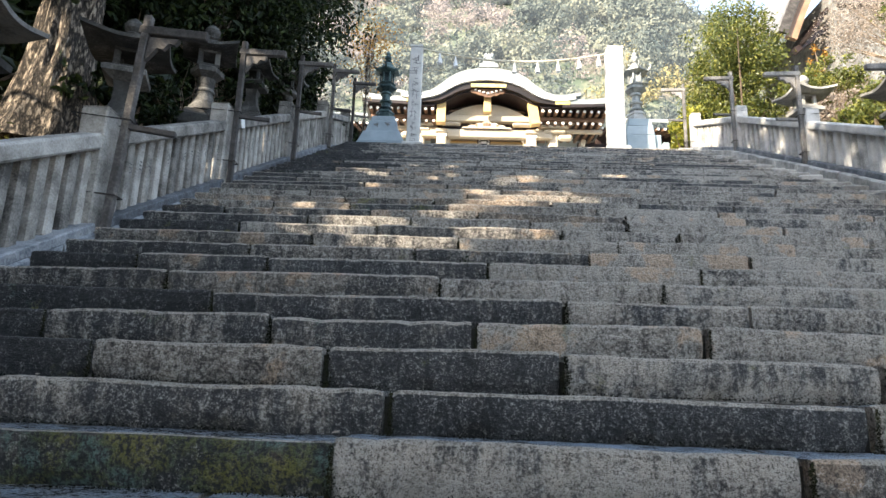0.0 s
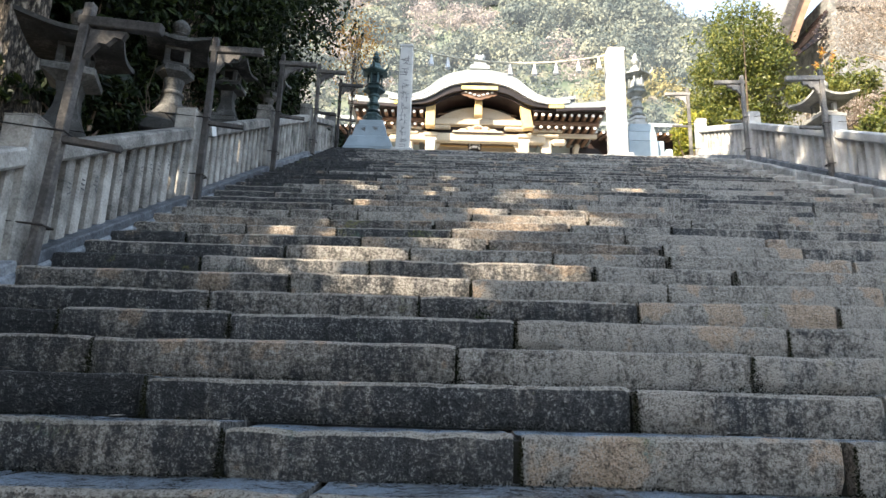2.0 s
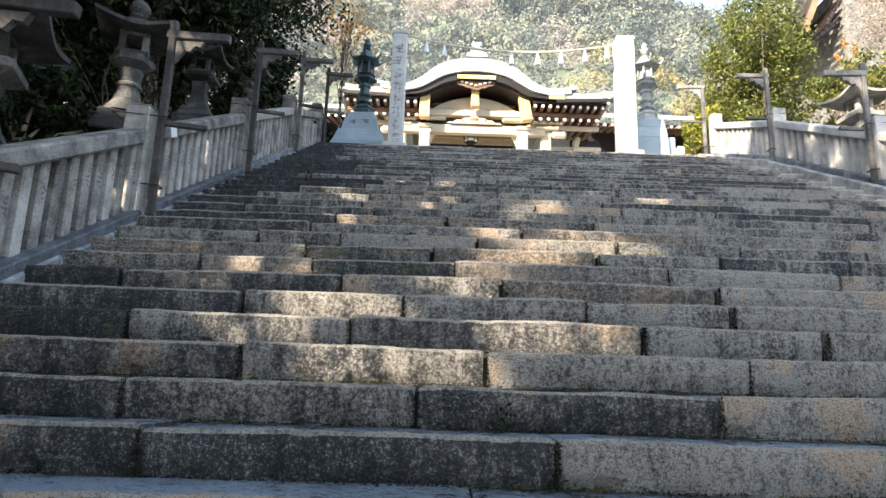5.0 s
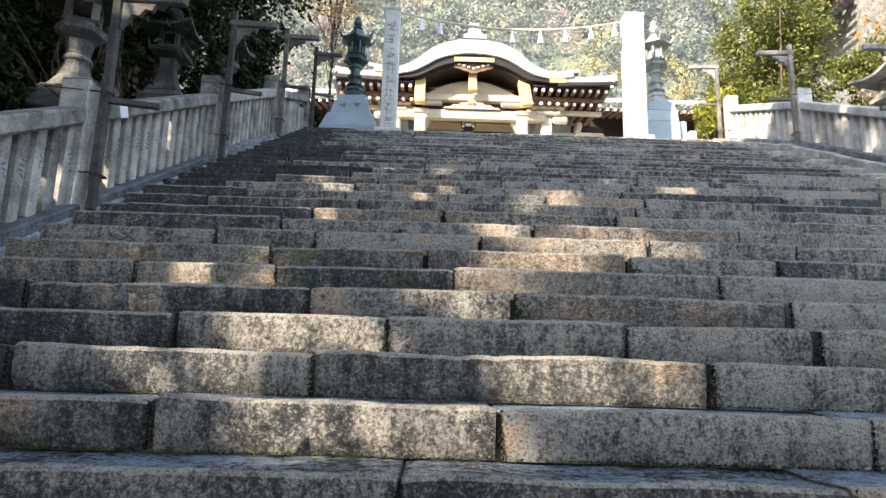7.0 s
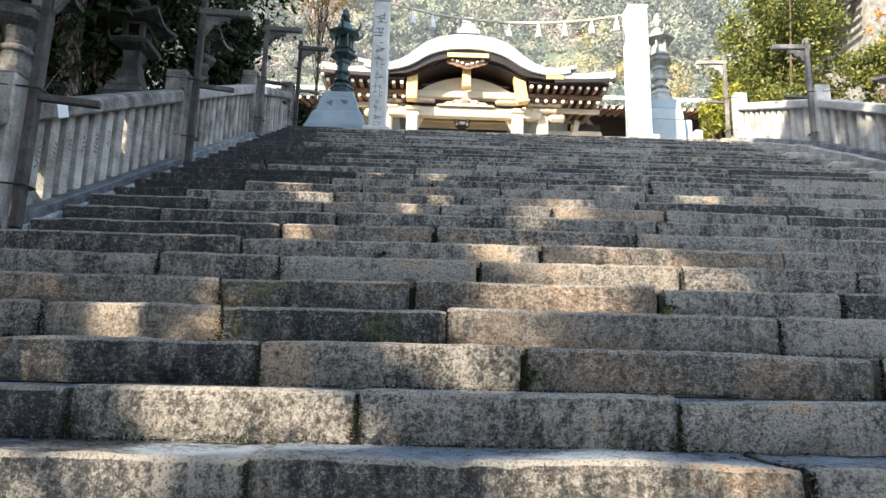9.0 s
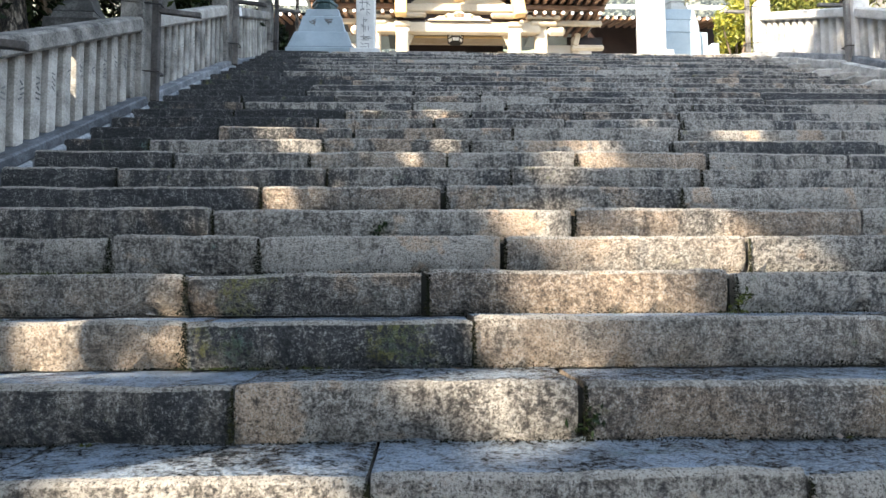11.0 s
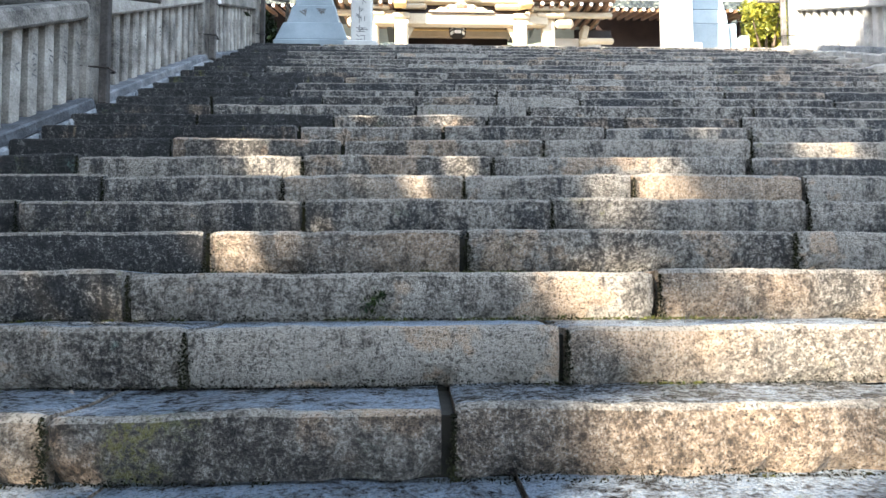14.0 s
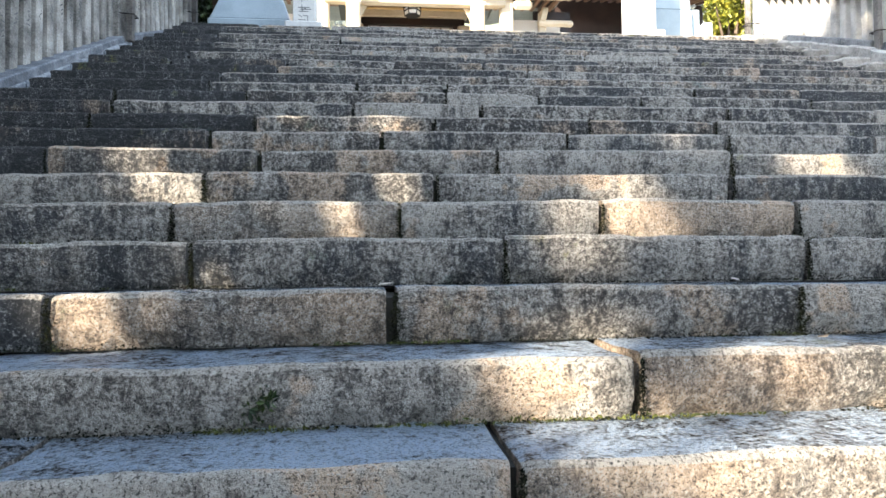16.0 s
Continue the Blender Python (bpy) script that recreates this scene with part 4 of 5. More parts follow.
    block("side_post", (s * 4.3, 0.95, 1.3), (0.24, 0.24, 2.6), PALEWOOD, gate, 0.03)
    block("side_arm", (s * 4.7, 0.75, 2.15), (1.2, 0.20, 0.20), PALEWOOD, gate, 0.06)
    block("side_strut", (s * 4.3, 0.72, 2.42), (0.22, 0.2, 0.5), PALEWOOD, gate, 0.04, pose(0, 0, 0, 0, s * 14, 0))
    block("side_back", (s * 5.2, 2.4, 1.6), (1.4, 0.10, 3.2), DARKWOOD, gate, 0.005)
block("main_beam", (0, 0.0, 2.50), (5.7, 0.30, 0.36), PALEWOOD, gate, 0.03, None, 1.0, "broad white-lit tie beam")
block("upper_beam", (0, -0.05, 3.18), (7.7, 0.30, 0.27), PALEWOOD, gate, 0.03)
for s in (-1, 1):
    block("bracket_shoe", (s * 1.55, -0.04, 2.96), (0.85, 0.26, 0.17), PALEWOOD, gate, 0.06)
arch = bmesh.new()
prism(arch, [(-1.75, 3.30)] + [(-1.75 + 3.5 * i / 16, 3.30 + 0.60 * math.sin(math.pi * i / 16) ** 0.8) for i in range(1, 16)] + [(1.75, 3.30)], -0.08, 0.10)
part("arched_panel", arch, PALEWOOD, gate, "pale arched panel under the gable")
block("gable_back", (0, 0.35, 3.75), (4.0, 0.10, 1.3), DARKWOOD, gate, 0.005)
block("king_post", (0, -0.9, 3.40), (0.34, 0.30, 0.78), GOLDWOOD, gate, 0.02, None, 0.86)
block("gilt_cross_plate", (0.02, -1.70, 4.02), (1.5, 0.05, 0.17), GOLD, gate, 0.01)
pend = bmesh.new()
out = []
for i in range(33):
    u = -1 + 2 * i / 32
    out.append((u * 0.76, 3.84 - 0.26 * (1 - abs(u)) ** 0.9 - 0.035 * abs(math.sin(u * 9.4))))
prism(pend, [(-0.76, 3.96)] + out + [(0.76, 3.96)], -1.53, -1.46)
part("gable_pendant", pend, RAFTER, gate, "carved brown scalloped gable pendant")
for i in range(7):
    x = -0.54 + 0.18 * i
    part("pendant_boss", lathe(bmesh.new(), [(0.06, 0), (0.06, 0.05)], 8, (x, -1.56, 3.86 - 0.16 * (1 - abs(x) / 0.54))), WHITE, gate)
frog = bmesh.new()
out = []
for i in range(41):
    u = -1 + 2 * i / 40
    out.append((u * 1.08, 2.69 + 0.31 * (1 - abs(u) ** 1.2) + 0.025 * math.sin(abs(u) * 22)))
prism(frog, [(-1.08, 2.685)] + out + [(1.08, 2.685)], -0.27, -0.21)
part("frog_leg_strut", frog, PALEWOOD, gate, "pale carved strut with scrolls")
for x, r in ((-0.12, 0.06), (0.12, 0.06), (0.0, 0.075), (-0.45, 0.05), (0.45, 0.05)):
    ring = lathe(bmesh.new(), [(r, 0), (r, 0.02)], 12)
    bmesh.ops.transform(ring, matrix=pose(x, -0.275, 2.88 - abs(x) * 0.15, 90, 0, 0), verts=ring.verts)
    part("scroll", ring, RAFTER, gate)
# black board added to give the shade between the two beams
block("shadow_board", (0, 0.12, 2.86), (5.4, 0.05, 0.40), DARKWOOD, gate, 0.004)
# inside of the gate
block("inner_lintel", (0, 2.8, 3.20), (4.2, 0.30, 0.42), PALEWOOD, gate, 0.03)
block("lintel_moulding", (0, 2.62, 3.26), (4.2, 0.10, 0.07), GOLDWOOD, gate, 0.02)
block("inner_ceiling", (0, 1.3, 3.46), (6.0, 3.4, 0.06), RAFTER, gate, 0.004)
block("door_head", (0, 2.86, 2.86), (4.0, 0.20, 0.25), DARKWOOD, gate, 0.01)
for s in (-1, 1):
    block("door_jamb", (s * 1.72, 2.86, 1.37), (0.34, 0.20, 2.73), DARKWOOD, gate, 0.01)
block("court_wall", (0, 3.6, 1.7), (4.0, 0.10, 3.4), PLASTER, gate, 0.01)
for i in range(9):
    block("lattice_bar", (-1.50 + i * 0.375, 2.95, 1.36), (0.06, 0.05, 2.70), RAFTER, gate, 0.004)
block("lattice_rail", (0, 2.99, 2.60), (3.1, 0.04, 0.08), RAFTER, gate, 0.004)
for s in (-1, 1):
    bm = bmesh.new()
    prism(bm, [(s * 1.74, 2.32), (s * 1.52, 2.32), (s * 1.74, 1.92)], 0.10, 0.18)
    part("corner_brace", bm, PALEWOOD, gate)

FRAME = {"front_post", "front_post_head", "post_band", "outer_post", "bracket_arm", "beam_nose", "main_beam", "upper_beam", "bracket_shoe", "arched_panel", "frog_leg_strut", "scroll",
         "shadow_board", "corner_brace", "gable_back", "side_wall", "side_post", "side_arm", "side_strut"}
for ob in gate.children:
    if ob.name.split(".")[0] in FRAME:
        ob.location = (0, -0.6, -0.25)
for ob in gate.children:
    if ob.name.split(".")[0] in ("king_post", "bracket_post", "bracket_boss"):
        ob.location = (0, -0.25, 0.0)

# hanging lantern
hang = thing("hanging_lantern", "dark iron hanging lantern with a pale glass drum", "lantern", at=(1.05, 26.35, 11.34))
part("glass_drum", lathe(bmesh.new(), [(0.21, 0.03), (0.25, 0.10), (0.25, 0.24), (0.21, 0.30)], 6), PAPER, hang)
for z, r in ((0.02, 0.24), (0.17, 0.275), (0.31, 0.29)):
    part("ring", lathe(bmesh.new(), [(r, z - 0.016), (r + 0.015, z), (r, z + 0.016)], 6), IRON, hang)
for i in range(6):
    a = math.pi * i / 3
    part("bar", tube(bmesh.new(), [(0.24 * math.cos(a), 0.24 * math.sin(a), 0.0), (0.275 * math.cos(a), 0.275 * math.sin(a), 0.17), (0.28 * math.cos(a), 0.28 * math.sin(a), 0.32)], [0.016] * 3, 5), IRON, hang)
part("chain", tube(bmesh.new(), [(0, 0, 0.30), (0, 0, 0.68)], [0.014] * 2, 5), IRON, hang)


# ---- corridors beside the gate ----
def corridor(x0, x1, y, label):
    t = thing("corridor", label, "corridor", "corridors beside the gate", ((x0 + x1) / 2, y, PODIUM + 1.2))
    w = abs(x1 - x0)
    n = int(w / 0.32)
    bm = bmesh.new()
    v = [bm.verts.new(p) for p in ((-w / 2, -1.0, 2.75), (w / 2, -1.0, 2.75), (w / 2, 1.6, 4.0), (-w / 2, 1.6, 4.0), (-w / 2, -1.0, 2.60), (w / 2, -1.0, 2.60), (w / 2, 1.6, 3.8), (-w / 2, 1.6, 3.8))]
    for f in ((0, 1, 2, 3), (7, 6, 5, 4), (0, 4, 5, 1), (2, 6, 7, 3), (1, 5, 6, 2), (3, 7, 4, 0)):
        bm.faces.new([v[i] for i in f])
    part("roof", bm, ROOF, t, "pale grey sheet roof")
    for i in range(n):
        x = -w / 2 + 0.16 + i * w / n
        block("rafter", (x, 0.0, 2.52), (0.11, 2.0, 0.12), RAFTER, t, 0.008, pose(0, 0, 0, 14, 0, 0))
        tip = lathe(bmesh.new(), [(0.06, 0), (0.06, 0.02)], 10)
        bmesh.ops.transform(tip, matrix=pose(x, -1.0, 2.26, 94, 0, 0), verts=tip.verts)
        part("rafter_tip", tip, WHITE, t)
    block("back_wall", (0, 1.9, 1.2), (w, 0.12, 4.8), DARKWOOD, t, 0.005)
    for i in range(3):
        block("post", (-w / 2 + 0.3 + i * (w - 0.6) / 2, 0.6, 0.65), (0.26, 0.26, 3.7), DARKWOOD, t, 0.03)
    return t


corridor(6.1, 12.5, 28.6, "dark open corridor with a grey roof beside the gate")
corridor(-10.5, -3.9, 28.6, "dark open corridor with a grey roof beside the gate")


# ---- trees ----
PATCHES = [  # gaps in the crowns: places on the steps where the sun comes through (step, from x, to x)
    (12, -1.59, -1.03), (13, -1.98, -1.17), (11, -1.98, -1.64), (10, -0.99, -0.3), (9, -1.36, -0.93), (9, 0.25, 1.0), (13, 0.29, 0.98), (12, 0.08, 0.5),
    (11, -0.08, 0.36), (14, 0.9, 1.5), (8, -0.35, 0.21), (8, -0.76, -0.47), (16, -0.87, -0.04), (16, 0.4, 0.76), (15, 0.28, 0.72), (15, 1.06, 1.7), (14, 1.2, 1.9),
    (18, -0.41, 0.02), (18, 0.8, 1.37), (19, 1.06, 1.44), (19, -1.3, -0.93), (20, -1.52, -1.15), (21, 1.78, 2.29), (20, 2.47, 2.9), (22, -2.18, -1.79),
    (15, -0.98, -0.77), (15, -1.6, -1.41), (16, -1.1, -0.68), (17, -0.72, -0.31), (17, 0.71, 0.96), (19, -0.05, 0.22), (14, 0.5, 1.2), (22, -0.7, -0.5), (22, -0.13, 0.14), (24, -1.4, -0.95)]


def sun_gap(c):
    """True for places whose shade would not fall into a gap, nor on the sunlit right-hand landing."""
    s = SUN
    # where the ray through each place meets the plane of the step edges
    g = RISE / TREAD
    h = c[:, 2] - (RISE + g * (c[:, 1] - 2.26)) + RISE * 0.45
    t = h / (s.y * g - s.z)
    x, y = c[:, 0] + t * s.x, c[:, 1] + t * s.y
    k = (y - 2.26) / TREAD
    ok = np.ones(len(c), bool)
    for pk, x0, x1 in PATCHES:
        w = (x1 - x0) / 2
        ok &= ((x - (x0 + x1) / 2) / (w + 0.13)) ** 2 + ((k - pk) / 0.88) ** 2 > 1
    # sunlit stretch round the right-hand pillar and the gate
    tl = (c[:, 1] - 16.4) / -s.y
    xl, zl = c[:, 0] + tl * s.x, c[:, 2] + tl * s.z
    ok &= ~((xl > 1.6) & (zl > 6.0) & (tl > 0))
    # dapples on the trunk, the lanterns and the posts of the west side
    sv = np.array(s)
    for p, r in (((-5.25, 7.0, 3.6), 0.80), ((-5.2, 7.05, 4.6), 0.55), ((-5.2, 7.05, 5.6), 0.4), ((-3.9, 7.15, 3.75), 0.26), ((-3.8, 9.2, 5.0), 0.20), ((-3.8, 9.2, 4.6), 0.26), ((-2.95, 8.03, 4.55), 0.10), ((-4.2, 4.9, 3.0), 0.25), ((-2.96, 5.33, 3.4), 0.10)):
        d = c - np.array(p)
        along = d @ sv
        off = np.linalg.norm(d - along[:, None] * sv, axis=1)
        ok &= ~((off < r) & (along < 0))
    # sun along the upper part of the east fence
    te = (6.4 - c[:, 0]) / s.x
    ye, ze = c[:, 1] + te * s.y, c[:, 2] + te * s.z
    rel = ze - (RISE + g * (ye - 2.26))
    fine = np.sin(ye * 9.0 + 3.0 * np.sin(ze * 6.0)) + 0.6 * np.sin(ye * 3.7 + ze * 5.0) > 0.55
    ok &= ~((ye > 14.6) & (ye < 17.5) & (rel > 0.0) | (ye > 8.5) & (ye < 14.7) & (rel > 0.0) & fine)
    tg = (c[:, 1] - 25.0) / -s.y
    xg, zg = c[:, 0] + tg * s.x, c[:, 2] + tg * s.z
    ok &= ~((xg > -5.5) & (zg > 8.5) & (tg > 0))
    return ok


def tree(x, y, height, trunk_r, crown_r, crown_z0, seed, leaf, leaf_size, clumps, per, label, lean=(0, 0), gap=True, dz=0.0, bark=BARK):
    rng, nrng = random.Random(seed), np.random.default_rng(seed)
    base = on_ground(x, y, -0.15 + dz)
    t = thing("tree", label, "tree", at=base)
    bm = bmesh.new()
    path, radii = [], []
    rings = 40 if trunk_r > 0.4 else 8
    for i in range(rings + 1):
        u = i / rings
        path.append((lean[0] * u * u + 0.10 * noise.noise((seed, u * 3, 0)) * height * 0.1, lean[1] * u * u + 0.1 * noise.noise((seed, 7, u * 3)) * height * 0.1, height * 0.9 * u))
        radii.append(trunk_r * (1.0 + 0.55 * max(0, 1 - u * 9) ** 2) * (1 - 0.8 * u))
    tube(bm, path, radii, 40 if trunk_r > 0.4 else 14, 0.16 if trunk_r > 0.4 else 0.05)
    centres = []
    for i in range(int(clumps)):
        u = rng.random() ** 0.8
        zc = crown_z0 + (height - crown_z0) * u
        reach = crown_r * (0.35 + 0.75 * math.sin(math.pi * min(1, 0.16 + 0.84 * u)) ** 0.8)
        a = rng.uniform(0, 2 * math.pi)
        r = reach * math.sqrt(rng.uniform(0.05, 1.0))
        centres.append((lean[0] * (zc / height) ** 2 + r * math.cos(a), lean[1] * (zc / height) ** 2 + r * math.sin(a), zc + rng.uniform(-0.3, 0.3)))
    for c in centres[::max(1, len(centres) // 26)]:
        j = min(rings - 1, max(1, int(rings * (c[2] * 0.72) / (height * 0.9))))
        p = Vector(path[j])
        q = p.lerp(Vector(c), 0.5) + Vector((0, 0, rng.uniform(-0.1, 0.25)))
        tube(bm, [p, q, c], [radii[j] * 0.42, radii[j] * 0.24, 0.012], 6)
    part("trunk", bm, bark, t, "rough brown bark")
    b = np.array(base)
    keep = (lambda p: sun_gap(p + b)) if gap else None
    v, f = foliage(nrng, centres, per, (0.42, 0.42, 0.30), leaf_size, keep)
    mesh_from("crown", v, f, leaf, t)
    return t


# the great trunk behind the west fence and the evergreens along it
tree(-5.05, 7.35, 14.0, 0.42, 4.2, 5.6, 2, DARKLEAF, 0.10, 400, 80, "great old evergreen with a thick furrowed trunk", (-0.4, 0.3))
tree(-6.6, 10.2, 12.0, 0.24, 3.6, 1.5, 3, DARKLEAF, 0.085, 400, 95, "dense dark evergreen tree behind the fence")
tree(-5.6, 14.2, 9.0, 0.20, 2.40, 0.7, 4, DARKLEAF, 0.075, 620, 110, "dense dark evergreen tree behind the fence", (0.4, 0.4))
tree(-8.5, 5.0, 13.0, 0.26, 4.0, 1.6, 5, SHADELEAF, 0.15, 330, 55, "dark evergreen tree on the shaded slope")
tree(-9.5, 14.5, 11.0, 0.22, 3.8, 1.5, 6, DARKLEAF, 0.14, 280, 55, "dark evergreen tree on the shaded slope")
tree(-6.6, 2.2, 15.0, 0.28, 4.4, 3.6, 7, SHADELEAF, 0.17, 420, 60, "tall evergreen tree over the steps")
tree(-7.0, -2.4, 15.6, 0.30, 4.8, 4.2, 8, SHADELEAF, 0.18, 460, 60, "tall evergreen tree over the steps")
tree(-7.5, -7.2, 16.6, 0.32, 5.2, 4.2, 9, SHADELEAF, 0.19, 460, 60, "tall evergreen tree over the steps")
tree(-12.5, -3.5, 19.0, 0.34, 5.2, 5.0, 10, SHADELEAF, 0.20, 380, 55, "tall evergreen tree over the steps")
tree(-12.5, 3.0, 19.0, 0.34, 5.2, 5.0, 12, SHADELEAF, 0.20, 380, 55, "tall evergreen tree over the steps")
tree(-13.5, -10.0, 20.0, 0.36, 5.5, 5.0, 13, SHADELEAF, 0.20, 380, 55, "tall evergreen tree over the steps")
tree(-4.9, 11.6, 9.0, 0.16, 1.9, 2.2, 16, DARKLEAF, 0.075, 380, 90, "dense dark evergreen tree behind the fence")
# autumn tree behind the evergreens
tree(-3.05, 18.9, 5.5, 0.06, 0.6, 3.3, 15, ORANGELEAF, 0.06, 26, 40, "small tree with orange autumn leaves", gap=False)


# ---- shrubs, hedge and vines ----
def shrub(x, y, z0, size, seed, leaf, leaf_size, clumps, per, label, name="shrub"):
    rng, nrng = random.Random(seed), np.random.default_rng(seed)
    t = thing(name, label, "shrub", at=(x, y, z0))
    bm = bmesh.new()
    lobes = [(rng.uniform(-0.28, 0.28), rng.uniform(-0.28, 0.28), rng.uniform(0.22, 0.74), rng.uniform(0.22, 0.36)) for _ in range(9)]
    centres = []
    for i in range(clumps):
        lx, ly, lz, lr = rng.choice(lobes)
        d = Vector((rng.gauss(0, 1), rng.gauss(0, 1), rng.gauss(0, 1))).normalized() * lr * rng.uniform(0.55, 1.0)
        if rng.random() < 0.12:
            d *= 1.25
        centres.append((size[0] * (lx + d.x), size[1] * (ly + d.y), max(0.05, size[2] * (lz + d.z * 0.85))))
    for c in centres[::max(1, clumps // 14)]:
        tube(bm, [(0, 0, -0.1), (c[0] * 0.4, c[1] * 0.4, c[2] * 0.5), c], [0.05, 0.03, 0.008], 5)
    part("branching", bm, DRYTWIG, t)
    v, f = foliage(nrng, centres, per, (size[0] * 0.045, size[1] * 0.045, size[2] * 0.032), leaf_size, (lambda p: sun_gap(p + np.array((x, y, z0)))) if x < -3.9 else None)
    mesh_from("foliage", v, f, leaf, t)
    return t


def gz(x, y):
    return ground_height(x, y) - 0.05


shrub(8.5, 17.8, LANDING - 0.2, (3.2, 2.9, 5.6), 21, BRIGHTLEAF, 0.055, 480, 75, "tall sunlit green shrub behind the fence", "tall_shrub")
shrub(9.9, 16.2, gz(9.9, 16.2) - 0.4, (2.2, 2.4, 2.2), 22, BRIGHTLEAF, 0.05, 200, 75, "rounded green shrub behind the fence")
shrub(6.85, 17.9, LANDING, (1.2, 1.3, 2.7), 23, YELLOWLEAF, 0.06, 120, 55, "yellow-green shrub beside the pedestal")
shrub(11.4, 12.4, gz(11.4, 12.4) + 0.1, (3.4, 3.4, 2.2), 24, BRIGHTLEAF, 0.05, 260, 60, "low sunlit green bush on the bank")
shrub(9.6, 10.6, gz(9.6, 10.6), (2.6, 3.2, 1.8), 25, BRIGHTLEAF, 0.05, 200, 60, "low sunlit green bush on the bank")
shrub(8.35, 11.9, gz(8.35, 11.9), (1.7, 2.6, 1.7), 41, BRIGHTLEAF, 0.05, 170, 65, "low sunlit green bush close behind the fence")
shrub(9.0, 13.9, gz(9.0, 13.9), (1.8, 1.6, 1.2), 26, DRYLEAF, 0.035, 110, 50, "dry leafless bush by the fence")
shrub(13.2, 16.6, gz(13.2, 16.6) - 0.5, (5.0, 3.0, 3.9), 27, DRYLEAF, 0.034, 420, 55, "tangle of dry brown vines on the bank")
shrub(13.4, 15.2, gz(13.4, 15.2), (2.6, 2.2, 2.8), 47, BRIGHTLEAF, 0.05, 170, 55, "sunlit green bush high on the bank")
shrub(10.7, 17.3, gz(10.7, 17.3) + 0.9, (1.0, 1.0, 2.6), 28, ORANGELEAF, 0.05, 24, 34, "orange dry creeper among the bushes")
shrub(-3.55, 17.6, LANDING, (1.3, 1.6, 1.55), 29, DARKLEAF, 0.07, 80, 50, "dark green clipped hedge at the end of the fence", "hedge")
shrub(-4.6, 8.4, gz(-4.6, 8.4), (1.2, 3.0, 0.9), 30, DARKLEAF, 0.07, 80, 45, "dark undergrowth behind the stone lanterns")
shrub(-5.4, 11.4, gz(-5.4, 11.4), (1.6, 4.0, 1.6), 31, DARKLEAF, 0.08, 130, 50, "dark undergrowth behind the stone lanterns")
shrub(-5.6, 6.0, gz(-5.6, 6.0), (1.6, 3.0, 1.8), 32, BRIGHTLEAF, 0.06, 60, 40, "sparse sun-flecked undergrowth beyond the trunk")
shrub(-5.5, 13.4, gz(-5.5, 13.4), (2.2, 3.6, 3.6), 34, DARKLEAF, 0.08, 240, 60, "dark evergreen undergrowth beneath the trees")
shrub(-4.9, 16.6, gz(-4.9, 16.6), (2.0, 2.2, 3.4), 35, DARKLEAF, 0.08, 200, 60, "dark evergreen undergrowth beneath the trees")
shrub(-5.9, 10.2, gz(-5.9, 10.2), (2.2, 3.6, 3.4), 36, DARKLEAF, 0.09, 220, 55, "dark evergreen undergrowth beneath the trees")
shrub(-7.5, 8.6, gz(-7.5, 8.6), (3.0, 6.0, 4.5), 33, DARKLEAF, 0.10, 240, 50, "dark undergrowth filling the slope")

# ---- shrine hall on the bank ----
hall = thing("shrine_hall", "shrine hall on the bank with steep roof and red-brown eaves", "building", at=(19.0, 25.2, 10.6))
block("wall", (0.6, 1.6, 1.5), (8.6, 6.0, 11.0), LANTERN_LIT, hall, 0.02)
EDGE = [(-6.0, 5.1), (-5.75, 5.75), (-5.35, 6.7), (-4.7, 8.1), (-3.6, 9.9), (-2.0, 11.6), (0.0, 12.8)]


def hall_strip(name, inner, outer, y0, y1, material, label, s):
    """A board along the hall's swept roof edge, between two distances from its outline."""
    pts = []
    for d in (outer, inner):
        row = [(s * (x + d), z - d * 0.35) for x, z in EDGE]
        pts += row if d == outer else row[::-1]
    return part(name, prism(bmesh.new(), pts, y0, y1), material, hall, label)


for s in (-1, 1):
    hall_strip("roof", 0.30, 0.0, -1.3, 5.5, TILE, "steep grey tiled roof edge", -s)
    hall_strip("verge", 0.42, 0.06, -1.42, -1.30, OLDWOOD, "weathered grey verge board", -s)
    hall_strip("bargeboard", 0.85, 0.43, -1.25, -1.05, RAFTER, "red-brown bargeboard", -s)
    for i in range(9):
        block("rafter", (s * (4.9 - 0.16 * i), -1.0 + 0.12 * i, 4.7 + 0.22 * i), (0.12, 2.2, 0.14), DARKWOOD, hall, 0.01, pose(0, 0, 0, 0, s * 24, 0))
block("eave_beam", (-4.2, -0.9, 5.15), (2.4, 0.3, 0.26), DARKWOOD, hall, 0.02, pose(0, 0, 0, 0, -38, 0))
block("tie_beam", (0.4, -1.5, 6.4), (7.8, 0.2, 0.3), OLDWOOD, hall, 0.02)

# ---- wooded hill ----
CLAIMED = []       # distance and azimuth of the trees that stand out among the evergreens


